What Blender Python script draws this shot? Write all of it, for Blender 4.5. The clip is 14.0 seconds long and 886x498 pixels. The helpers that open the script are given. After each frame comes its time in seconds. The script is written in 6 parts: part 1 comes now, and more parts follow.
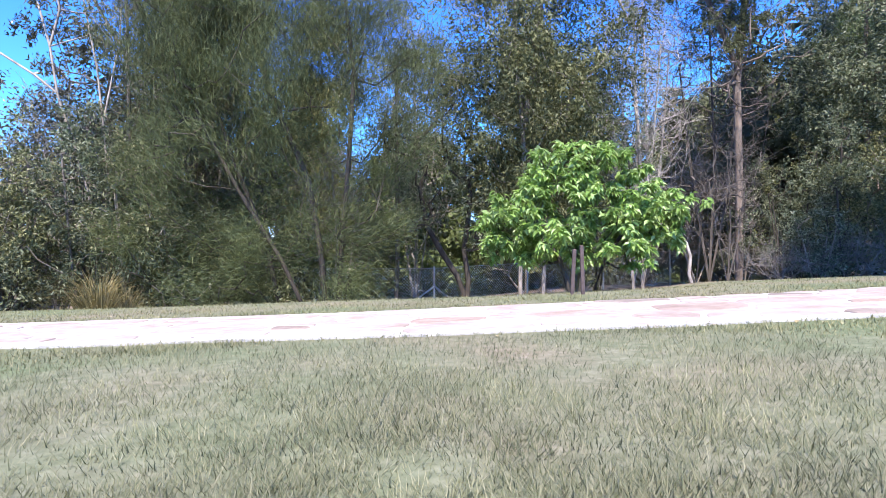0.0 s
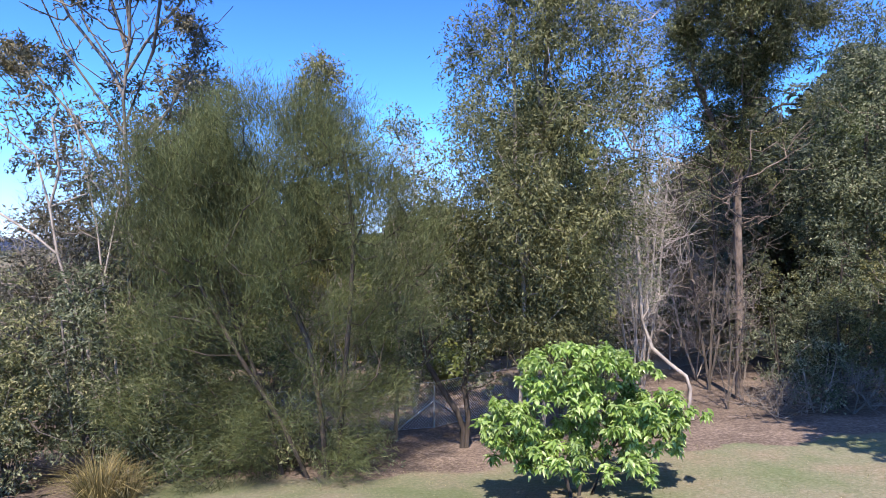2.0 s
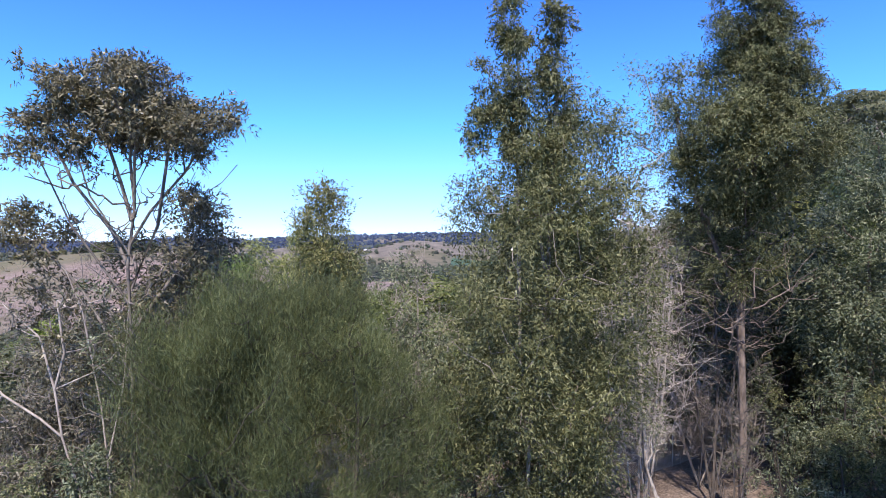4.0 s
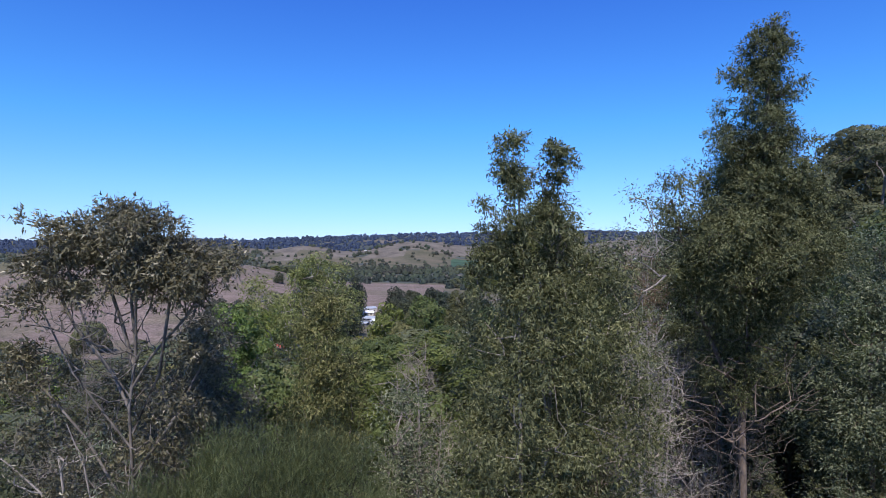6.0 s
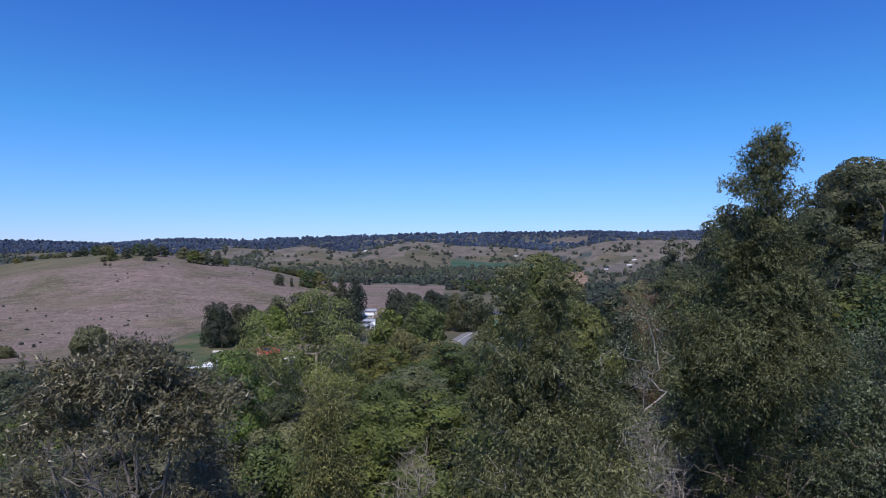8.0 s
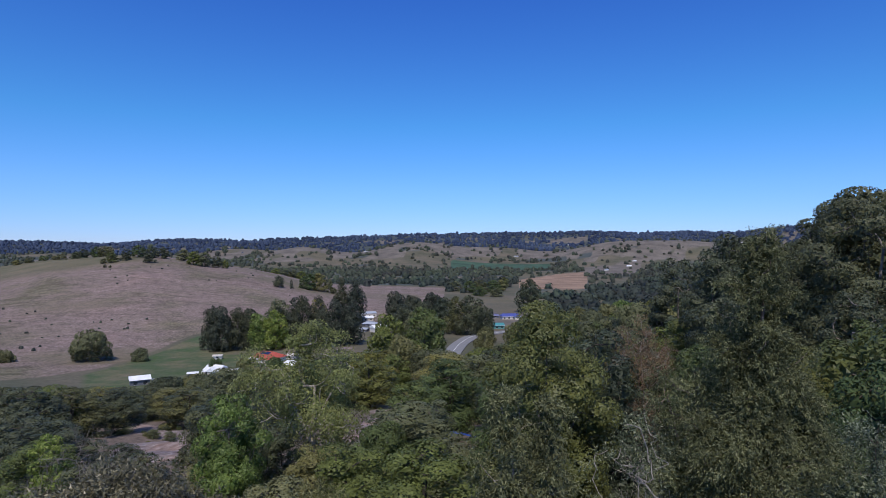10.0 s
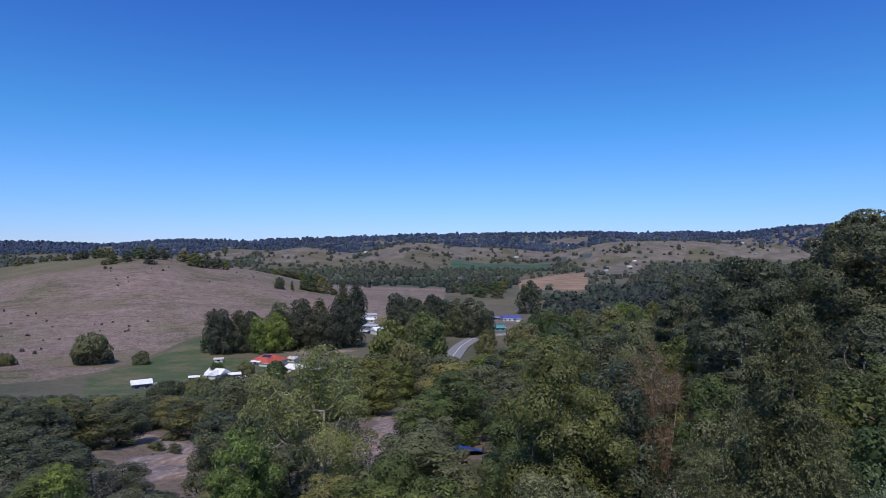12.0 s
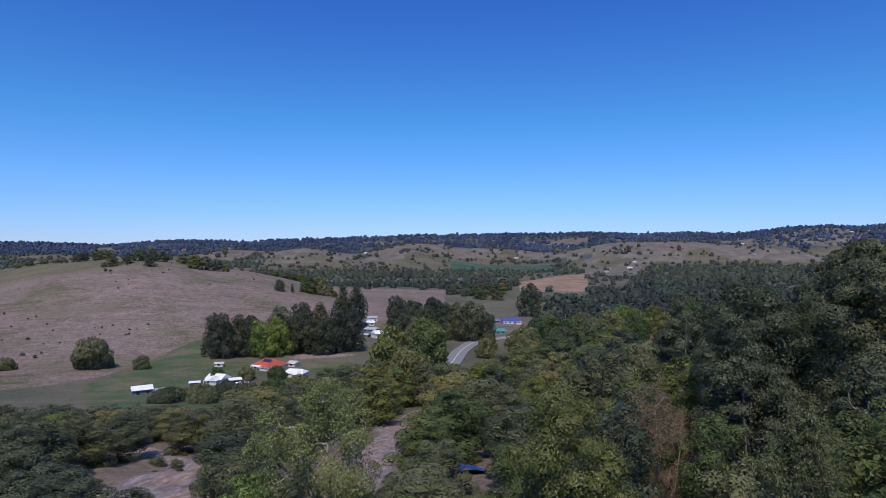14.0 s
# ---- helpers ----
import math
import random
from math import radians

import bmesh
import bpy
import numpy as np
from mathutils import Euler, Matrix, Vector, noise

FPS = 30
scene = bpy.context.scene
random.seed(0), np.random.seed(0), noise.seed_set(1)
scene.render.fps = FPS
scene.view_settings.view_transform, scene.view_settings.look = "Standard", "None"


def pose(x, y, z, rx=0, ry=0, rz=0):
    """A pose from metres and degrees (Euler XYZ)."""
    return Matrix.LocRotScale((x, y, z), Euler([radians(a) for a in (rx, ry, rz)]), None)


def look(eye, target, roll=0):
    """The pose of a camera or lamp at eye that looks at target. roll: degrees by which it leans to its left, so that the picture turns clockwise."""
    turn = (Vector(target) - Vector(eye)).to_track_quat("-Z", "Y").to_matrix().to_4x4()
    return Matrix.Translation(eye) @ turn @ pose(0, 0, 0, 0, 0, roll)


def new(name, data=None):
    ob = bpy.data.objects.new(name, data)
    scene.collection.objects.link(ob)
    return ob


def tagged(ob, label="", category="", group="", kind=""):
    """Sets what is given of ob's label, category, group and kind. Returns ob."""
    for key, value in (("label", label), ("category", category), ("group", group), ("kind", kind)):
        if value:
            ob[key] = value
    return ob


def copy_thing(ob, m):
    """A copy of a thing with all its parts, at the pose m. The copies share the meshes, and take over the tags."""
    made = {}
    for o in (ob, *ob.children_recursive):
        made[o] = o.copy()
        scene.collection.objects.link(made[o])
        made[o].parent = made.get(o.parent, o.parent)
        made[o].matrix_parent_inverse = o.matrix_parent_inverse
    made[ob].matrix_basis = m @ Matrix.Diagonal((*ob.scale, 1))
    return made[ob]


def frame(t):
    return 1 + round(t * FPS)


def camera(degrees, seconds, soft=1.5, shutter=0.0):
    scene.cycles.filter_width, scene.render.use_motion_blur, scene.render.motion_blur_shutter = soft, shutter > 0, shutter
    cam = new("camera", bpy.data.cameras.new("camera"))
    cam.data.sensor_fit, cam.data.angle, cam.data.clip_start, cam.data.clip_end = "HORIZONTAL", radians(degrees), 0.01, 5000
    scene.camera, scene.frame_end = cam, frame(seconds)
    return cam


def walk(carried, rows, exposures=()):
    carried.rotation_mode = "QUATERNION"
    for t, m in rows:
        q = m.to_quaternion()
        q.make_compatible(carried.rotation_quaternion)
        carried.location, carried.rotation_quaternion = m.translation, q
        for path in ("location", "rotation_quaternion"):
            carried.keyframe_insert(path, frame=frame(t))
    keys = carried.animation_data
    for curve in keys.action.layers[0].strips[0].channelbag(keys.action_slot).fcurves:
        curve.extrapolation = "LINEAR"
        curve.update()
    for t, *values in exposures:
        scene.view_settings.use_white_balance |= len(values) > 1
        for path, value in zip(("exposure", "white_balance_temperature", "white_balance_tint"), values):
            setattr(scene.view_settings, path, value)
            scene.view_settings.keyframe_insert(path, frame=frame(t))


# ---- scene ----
cam = camera(73, 14.0, 0.65)
PATH = [
    (0.0, pose(0.000, 0, 0.405, 90.09)),
    (0.5, pose(0.010, 0, 1.104, 90.02)),
    (1.0, pose(0.001, 0, 1.914, 89.96)),
    (1.5, pose(0.012, 0, 2.755, 89.94)),
    (2.0, pose(-0.002, 0, 3.683, 89.95)),
    (2.5, pose(-0.016, 0, 4.640, 89.98)),
    (3.0, pose(-0.033, 0, 5.576, 90.00)),
    (5.5, pose(-0.175, 0, 9.778, 90.03)),
    (6.0, pose(-0.132, 0, 10.514, 90.02)),
    (6.5, pose(-0.072, 0, 11.270, 90.01)),
    (7.0, pose(-0.057, 0, 12.028, 90.00)),
    (7.5, pose(-0.088, 0, 12.769, 90.00)),
    (8.0, pose(-0.161, 0, 13.518, 89.99)),
    (10.5, pose(0.021, 0, 16.920, 90.00)),
    (11.0, pose(-0.136, 0, 17.502, 90.01)),
    (11.5, pose(-0.478, 0, 17.970, 90.00)),
    (12.0, pose(-0.813, 0, 18.416, 89.99)),
    (12.5, pose(-1.083, 0, 19.050, 89.99)),
    (13.0, pose(-1.188, 0, 19.729, 90.00)),
    (13.5, pose(-1.169, 0, 20.462, 90.01)),
    (14.0, pose(-1.123, 0, 21.222, 90.02)),
]
EXPOSURES = [(0, 1.84, 6500, 14), (0.5, 1.52, 6600, 15), (1.0, 1.36, 6900, 16), (1.5, 1.38, 7100, 16), (2.2, 1.54, 7100, 16), (3.0, 1.53, 7000, 16), (5.5, 0.66, 6650, 14), (6.5, 0.46, 6550, 12), (8.0, 0.18, 6550, 12), (10.5, 0.1, 6550, 12), (14.0, 0.07, 6600, 12)]
walk(cam, PATH, EXPOSURES)

# ---- sky and sun ----
SUN_ELEV, SUN_TRAVEL = radians(55), Vector((0.12, 0.99, 0)).normalized()
world = bpy.data.worlds.new("sky")
scene.world = world
world.use_nodes = True
sky = world.node_tree.nodes.new("ShaderNodeTexSky")
sky.sky_type, sky.sun_disc = "NISHITA", False
sky.sun_elevation = SUN_ELEV
sky.sun_rotation = math.atan2(-SUN_TRAVEL.x, -SUN_TRAVEL.y)
sky.altitude, sky.air_density, sky.dust_density, sky.ozone_density = 100, 1.0, 0.0, 4.0
wn, wl = world.node_tree.nodes, world.node_tree.links
background = wn["Background"]
background.inputs["Strength"].default_value = 0.15
deep = wn.new("ShaderNodeHueSaturation")
deep.inputs["Saturation"].default_value, deep.inputs["Value"].default_value = 1.0, 1.0
wl.new(sky.outputs["Color"], deep.inputs["Color"])
split = wn.new("ShaderNodeSeparateXYZ")
wl.new(wn.new("ShaderNodeTexCoord").outputs["Generated"], split.inputs[0])
tint = wn.new("ShaderNodeValToRGB")
wl.new(split.outputs["Z"], tint.inputs["Fac"])
SKY_TINT = [(0.0, (0.345, 0.47, 0.885)), (1.0, (0.16, 0.28, 0.55)), (0.1, (0.308, 0.525, 0.90)), (0.2, (0.214, 0.545, 0.875)), (0.4, (0.165, 0.42, 0.94))]
for e, (p, c) in zip([*tint.color_ramp.elements, *(tint.color_ramp.elements.new(q[0]) for q in SKY_TINT[2:])], SKY_TINT):
    e.position, e.color = p, (*c, 1)
clear = wn.new("ShaderNodeMix")
clear.data_type, clear.blend_type = "RGBA", "MULTIPLY"
clear.inputs["Factor"].default_value = 1.0
wl.new(deep.outputs["Color"], clear.inputs["A"])
wl.new(tint.outputs["Color"], clear.inputs["B"])
wl.new(clear.outputs["Result"], background.inputs["Color"])
sun_data = bpy.data.lights.new("sun", "SUN")
sun_data.energy, sun_data.angle, sun_data.color = 3.3, radians(0.53), (1.0, 0.93, 0.85)
sun = new("sun", sun_data)
travel = SUN_TRAVEL * math.cos(SUN_ELEV) - Vector((0, 0, math.sin(SUN_ELEV)))
sun.matrix_world = look((0, 0, 60), Vector((0, 0, 60)) + travel)


# ---- materials ----
def shader(name):
    mat = bpy.data.materials.new(name)
    mat.use_nodes = True
    nodes, links = mat.node_tree.nodes, mat.node_tree.links
    return mat, nodes, links, nodes["Principled BSDF"]


def noise_node(nodes, links, scale, detail=4, coords=None, rough=0.6):
    n = nodes.new("ShaderNodeTexNoise")
    n.inputs["Scale"].default_value, n.inputs["Detail"].default_value = scale, detail
    n.inputs["Roughness"].default_value = rough
    if coords:
        links.new(coords, n.inputs["Vector"])
    return n.outputs["Fac"]


def ramp(nodes, links, fac, stops):
    r = nodes.new("ShaderNodeValToRGB")
    links.new(fac, r.inputs["Fac"])
    els = r.color_ramp.elements
    while len(els) < len(stops):
        els.new(0.5)
    for e, (p, c) in zip(els, stops):
        e.position, e.color = p, (*c, 1)
    return r.outputs["Color"]


def mix(nodes, links, fac, a, b, blend="MIX"):
    m = nodes.new("ShaderNodeMix")
    m.data_type, m.blend_type = "RGBA", blend
    for socket, v in ((m.inputs["Factor"], fac), (m.inputs["A"], a), (m.inputs["B"], b)):
        if hasattr(v, "links"):
            links.new(v, socket)
        elif isinstance(v, (int, float)):
            socket.default_value = v
        else:
            socket.default_value = (*v, 1)
    return m.outputs["Result"]


def bump(nodes, links, bsdf, height, strength, distance):
    b = nodes.new("ShaderNodeBump")
    b.inputs["Strength"].default_value, b.inputs["Distance"].default_value = strength, distance
    links.new(height, b.inputs["Height"])
    links.new(b.outputs["Normal"], bsdf.inputs["Normal"])


def leaf_material(name, dark, mid, light, translucent=0.3, patch=0.8, rough=0.5, spec=0.35, poor=(0.62, 0.62, 0.6), rich=(1.25, 1.22, 1.1), own=((0.8, 0.84, 0.85), (1.2, 1.12, 0.9))):
    """Leaves: every leaf its own tone, whole twigs lighter or darker, light passing through."""
    mat, nodes, links, bsdf = shader(name)
    geo = nodes.new("ShaderNodeNewGeometry")
    tone = ramp(nodes, links, geo.outputs["Random Per Island"], [(0.0, dark), (0.55, mid), (1.0, light)])
    coords = nodes.new("ShaderNodeTexCoord").outputs["Object"]
    patches = ramp(nodes, links, noise_node(nodes, links, patch, 3, coords), [(0.3, poor), (0.7, rich)])
    colour = mix(nodes, links, 1.0, tone, patches, "MULTIPLY")
    info = nodes.new("ShaderNodeObjectInfo")
    whole = ramp(nodes, links, info.outputs["Random"], [(0.0, own[0]), (0.5, (1, 1, 1)), (1.0, own[1])])
    colour = mix(nodes, links, 1.0, colour, whole, "MULTIPLY")
    links.new(colour, bsdf.inputs["Base Color"])
    bsdf.inputs["Roughness"].default_value, bsdf.inputs["Specular IOR Level"].default_value = rough, spec
    thin = nodes.new("ShaderNodeBsdfTranslucent")
    links.new(colour, thin.inputs["Color"])
    both = nodes.new("ShaderNodeMixShader")
    both.inputs["Fac"].default_value = translucent
    links.new(bsdf.outputs["BSDF"], both.inputs[1])
    links.new(thin.outputs["BSDF"], both.inputs[2])
    links.new(both.outputs["Shader"], nodes["Material Output"].inputs["Surface"])
    return mat


def bark_material(name, dark, light, scale=9.0, stretch=0.25):
    mat, nodes, links, bsdf = shader(name)
    coords = nodes.new("ShaderNodeTexCoord").outputs["Object"]
    mapping = nodes.new("ShaderNodeMapping")
    mapping.inputs["Scale"].default_value = (1, 1, stretch)
    links.new(coords, mapping.inputs["Vector"])
    streaks = noise_node(nodes, links, scale, 6, mapping.outputs["Vector"])
    blotch = noise_node(nodes, links, 1.7, 3, coords)
    colour = ramp(nodes, links, streaks, [(0.32, dark), (0.68, light)])
    colour = mix(nodes, links, 1.0, colour, ramp(nodes, links, blotch, [(0.35, (0.7, 0.68, 0.66)), (0.65, (1.15, 1.12, 1.08))]), "MULTIPLY")
    links.new(colour, bsdf.inputs["Base Color"])
    bsdf.inputs["Roughness"].default_value = 0.9
    bump(nodes, links, bsdf, streaks, 0.6, 0.02)
    return mat


def plain_material(name, colour, rough=0.6, metal=0.0, vary=0.25, scale=3.0, bump_scale=0.0):
    mat, nodes, links, bsdf = shader(name)
    coords = nodes.new("ShaderNodeTexCoord").outputs["Object"]
    n = noise_node(nodes, links, scale, 5, coords)
    lo, hi = [c * (1 - vary) for c in colour], [min(1, c * (1 + vary * 0.6)) for c in colour]
    links.new(ramp(nodes, links, n, [(0.3, lo), (0.7, hi)]), bsdf.inputs["Base Color"])
    bsdf.inputs["Roughness"].default_value, bsdf.inputs["Metallic"].default_value = rough, metal
    if bump_scale:
        bump(nodes, links, bsdf, noise_node(nodes, links, bump_scale, 4, coords), 0.4, 0.01)
    return mat


WOODS_OWN = ((0.62, 0.72, 0.8), (1.42, 1.25, 0.85))
LEAF_FEATHER = leaf_material("feathery_needles", (0.0462, 0.0638, 0.0296), (0.1063, 0.1358, 0.0684), (0.1987, 0.2356, 0.134), 0.42, 0.9, 0.6, 0.25)
LEAF_BRIGHT = leaf_material("bright_fruit_tree_leaf", (0.172, 0.293, 0.059), (0.344, 0.504, 0.14), (0.588, 0.727, 0.354), 0.45, 2.0, 0.35, 0.5)
LEAF_OLIVE = leaf_material("olive_leaf", (0.068, 0.078, 0.037), (0.156, 0.168, 0.082), (0.32, 0.33, 0.192), 0.4, 0.6, 0.62, 0.14)
LEAF_GUM = leaf_material("brownish_gum_leaf", (0.0589, 0.0589, 0.042), (0.1053, 0.1035, 0.075), (0.1919, 0.1874, 0.1428), 0.2, 0.5, 0.4, 0.45)
LEAF_WOOD = leaf_material("woodland_leaf", (0.113, 0.1213, 0.0627), (0.1438, 0.1536, 0.079), (0.1891, 0.1995, 0.1064), 0.2, 0.35, 0.55, 0.25, own=WOODS_OWN)
LEAF_GREY = leaf_material("grey_green_leaf", (0.0559, 0.0738, 0.0419), (0.168, 0.2, 0.118), (0.39, 0.415, 0.30), 0.36, 0.6, 0.45, 0.3)
LEAF_DARK = leaf_material("dark_gum_leaf", (0.0631, 0.0737, 0.0423), (0.0841, 0.0968, 0.0558), (0.119, 0.1341, 0.0787), 0.2, 0.5, 0.5, 0.3, own=WOODS_OWN)
LEAF_GREEN = leaf_material("mid_green_leaf", (0.0825, 0.1092, 0.0383), (0.1045, 0.1371, 0.0488), (0.1401, 0.1814, 0.0654), 0.22, 0.5, 0.55, 0.25, own=WOODS_OWN)
LEAF_YELLOW = leaf_material("yellow_green_leaf", (0.1018, 0.114, 0.0347), (0.1274, 0.1405, 0.0436), (0.167, 0.1792, 0.0601), 0.22, 0.5, 0.5, 0.3, own=WOODS_OWN)
LEAF_LIME = leaf_material("lime_green_leaf", (0.0826, 0.1312, 0.0292), (0.1507, 0.2187, 0.0535), (0.2624, 0.3305, 0.1069), 0.28, 0.5, 0.5, 0.3)
LEAF_PALE = leaf_material("pale_green_gum_leaf", (0.16, 0.18, 0.06), (0.27, 0.295, 0.105), (0.42, 0.44, 0.18), 0.4, 0.5, 0.5, 0.3)
LEAF_RED = leaf_material("reddish_leaf", (0.11, 0.078, 0.06), (0.17, 0.122, 0.097), (0.24, 0.18, 0.145), 0.2, 0.6, 0.6, 0.2)
LEAF_PINE = leaf_material("dark_pine_leaf", (0.042, 0.052, 0.04), (0.062, 0.074, 0.056), (0.09, 0.104, 0.078), 0.2, 0.3, 0.6, 0.2)
# greyed towards blue: some distance haze is put into the leaf colour
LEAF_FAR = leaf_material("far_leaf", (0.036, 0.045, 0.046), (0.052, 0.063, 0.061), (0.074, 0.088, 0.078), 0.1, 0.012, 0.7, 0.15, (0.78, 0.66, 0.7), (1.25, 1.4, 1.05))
# the blue in this base colour stands in for distance haze
LEAF_RIDGE_HAZE = leaf_material("hazy_ridge_leaf", (0.030, 0.046, 0.094), (0.044, 0.064, 0.120), (0.066, 0.090, 0.150), 0.0, 0.004, 0.8, 0.1)
LEAF_DRY = leaf_material("dry_grass_blade", (0.20, 0.15, 0.08), (0.34, 0.27, 0.16), (0.50, 0.42, 0.27), 0.3, 1.5, 0.6, 0.2)
LEAF_STRAW = leaf_material("straw_grass_blade", (0.13, 0.12, 0.065), (0.24, 0.215, 0.13), (0.42, 0.38, 0.26), 0.3, 1.5, 0.6, 0.2)
LEAF_LAWN = leaf_material("lawn_blade", (0.112, 0.128, 0.078), (0.19, 0.203, 0.133), (0.325, 0.32, 0.242), 0.35, 1.6, 0.6, 0.2)
BARK_DARK = bark_material("dark_bark", (0.03, 0.024, 0.02), (0.085, 0.072, 0.06))
BARK_PALE = bark_material("pale_bark", (0.28, 0.25, 0.21), (0.55, 0.51, 0.45), 5.0)
BARK_GREY = bark_material("grey_bark", (0.095, 0.083, 0.072), (0.24, 0.215, 0.19))
BARK_GUM = bark_material("dark_gum_bark", (0.055, 0.047, 0.042), (0.17, 0.15, 0.135))
BARK_RED = bark_material("reddish_bark", (0.09, 0.07, 0.06), (0.27, 0.22, 0.19))
BARK_BLEACHED = bark_material("bleached_dead_wood", (0.25, 0.225, 0.205), (0.47, 0.43, 0.395), 12)
BARK_TWIG = bark_material("bleached_twig", (0.22, 0.19, 0.165), (0.42, 0.38, 0.34), 12)


# ---- mesh helpers ----
def mesh_np(name, verts, faces, mat, smooth=False):
    """A mesh from arrays of places and of triangles or quads."""
    me = bpy.data.meshes.new(name)
    verts = np.asarray(verts, dtype=np.float32)
    groups = [np.asarray(g, dtype=np.int32) for g in (faces if isinstance(faces, list) else [faces]) if len(g)]
    me.vertices.add(len(verts))
    me.vertices.foreach_set("co", verts.ravel())
    loops = np.concatenate([g.ravel() for g in groups])
    sizes = np.concatenate([np.full(len(g), g.shape[1], dtype=np.int32) for g in groups])
    me.loops.add(len(loops))
    me.loops.foreach_set("vertex_index", loops)
    me.polygons.add(len(sizes))
    starts = np.concatenate([[0], np.cumsum(sizes)[:-1]]).astype(np.int32)
    me.polygons.foreach_set("loop_start", starts)
    me.polygons.foreach_set("use_smooth", np.full(len(sizes), smooth))
    me.update(calc_edges=True)
    me.materials.append(mat)
    return me


def part_np(name, verts, faces, mat, parent=None, label="", smooth=False):
    ob = new(name, mesh_np(name, verts, faces, mat, smooth))
    if parent:
        ob.parent = parent
    return tagged(ob, label)


def part(name, bm, mat, parent=None, label=""):
    me = bpy.data.meshes.new(name)
    bm.to_mesh(me)
    bm.free()
    me.materials.append(mat)
    ob = new(name, me)
    if parent:
        ob.parent = parent
    return tagged(ob, label)


def unit(v):
    return v / np.maximum(np.linalg.norm(v, axis=-1, keepdims=True), 1e-9)


def tubes(paths, sides=5):
    """Round tapering stems along lists of (places, radii)."""
    vs, fs, base = [], [], 0
    ring = np.arange(sides) * 2 * np.pi / sides
    for pts, rad in paths:
        pts, rad = np.asarray(pts, float), np.asarray(rad, float)
        n = len(pts)
        tan = unit(np.gradient(pts, axis=0))
        ref = np.where(np.abs(tan[:, 2:3]) > 0.9, np.array([[1.0, 0, 0]]), np.array([[0, 0, 1.0]]))
        a = unit(np.cross(tan, ref))
        b = np.cross(tan, a)
        v = pts[:, None] + rad[:, None, None] * (np.cos(ring)[None, :, None] * a[:, None] + np.sin(ring)[None, :, None] * b[:, None])
        vs.append(v.reshape(-1, 3))
        i = np.arange(n - 1)[:, None] * sides + np.arange(sides)[None] + base
        j = np.arange(n - 1)[:, None] * sides + (np.arange(sides)[None] + 1) % sides + base
        fs.append(np.stack([i, j, j + sides, i + sides], -1).reshape(-1, 4))
        base += n * sides
    return np.concatenate(vs), np.concatenate(fs)


def skeleton(rng, trunks, targets, r_tip=0.008, wander=0.12, lift=0.35, power=0.5):
    """Limbs that reach from the trunks to the targets, thicker where they carry more."""
    pos, par, paths = [], [], []
    for pts in trunks:
        ids = []
        for k, q in enumerate(pts):
            pos.append(np.array(q, float))
            par.append(ids[-1] if ids else -1)
            ids.append(len(pos) - 1)
        paths.append(ids)
    allp = np.array(pos)
    order = np.argsort([np.min(np.linalg.norm(allp - t, axis=1)) for t in targets])
    for o in order:
        t = np.asarray(targets[o], float)
        arr = np.array(pos)
        d = np.linalg.norm(arr - t, axis=1)
        cost = d + 1.2 * np.maximum(0, arr[:, 2] - t[2] + 0.25 * d)
        k = int(np.argmin(cost))
        n = max(2, int(d[k] / 0.5) + 1)
        n = min(n, 5)
        ids = [k]
        side = rng.normal(size=3) * wander * d[k]
        for s in range(1, n + 1):
            u = s / n
            q = arr[k] * (1 - u) + t * u + side * math.sin(math.pi * u) - np.array([0, 0, lift * d[k] * 0.3 * math.sin(math.pi * u)])
            pos.append(q + (rng.normal(size=3) * 0.03 * d[k] if s < n else 0))
            par.append(ids[-1])
            ids.append(len(pos) - 1)
        paths.append(ids)
    count = np.zeros(len(pos))
    kids = np.zeros(len(pos), int)
    for p in par:
        if p >= 0:
            kids[p] += 1
    for i in range(len(pos) - 1, -1, -1):
        if kids[i] == 0:
            count[i] += 1
        if par[i] >= 0:
            count[par[i]] += count[i]
    rad = r_tip * np.maximum(count, 1) ** power
    out = []
    for ids in paths:
        r = rad[ids].copy()
        if ids[0] >= 0 and len(r) > 1 and par[ids[1]] == ids[0] and ids[0] != 0:
            r[0] = min(r[0], r[1] * 1.3)
        out.append((np.array([pos[i] for i in ids]), r))
    return out


def spray(rng, centres, reach, twigs, leaves, length, width, droop=0.3, up=0.2, fold=0.25, start=0.25, face=0.0, hub=None, small=False):
    """Leaves in sprays: from every centre some twigs, along each twig some leaves."""
    centres = np.asarray(centres, float)
    n = len(centres)
    reach = np.broadcast_to(np.asarray(reach, float), (n,))
    dirs = rng.normal(size=(n, twigs, 3))
    dirs[..., 2] = dirs[..., 2] * 0.75 + up
    dirs = unit(dirs)
    u = start + (1 - start) * rng.random((n, twigs, leaves))
    at = centres[:, None, None] + dirs[:, :, None] * (u * reach[:, None, None])[..., None]
    at = at + rng.normal(size=at.shape) * (0.10 * reach[:, None, None, None])
    at[..., 2] -= 0.25 * u * u * reach[:, None, None] * droop * 2
    d = unit(dirs[:, :, None] * 0.8 + rng.normal(size=at.shape) * 0.75 - np.array([0, 0, droop]))
    toward = None
    if face:
        outward = 0 if hub is None else 0.9 * unit(at - np.asarray(hub, float))
        toward = (outward + unit(at - centres[:, None, None] + np.array([0, 0, 0.35]) * reach[:, None, None, None]) + rng.normal(size=at.shape) * (1 - face)).reshape(-1, 3)
    return leaf_quads(rng, at.reshape(-1, 3), d.reshape(-1, 3), length, width, fold, toward, small)


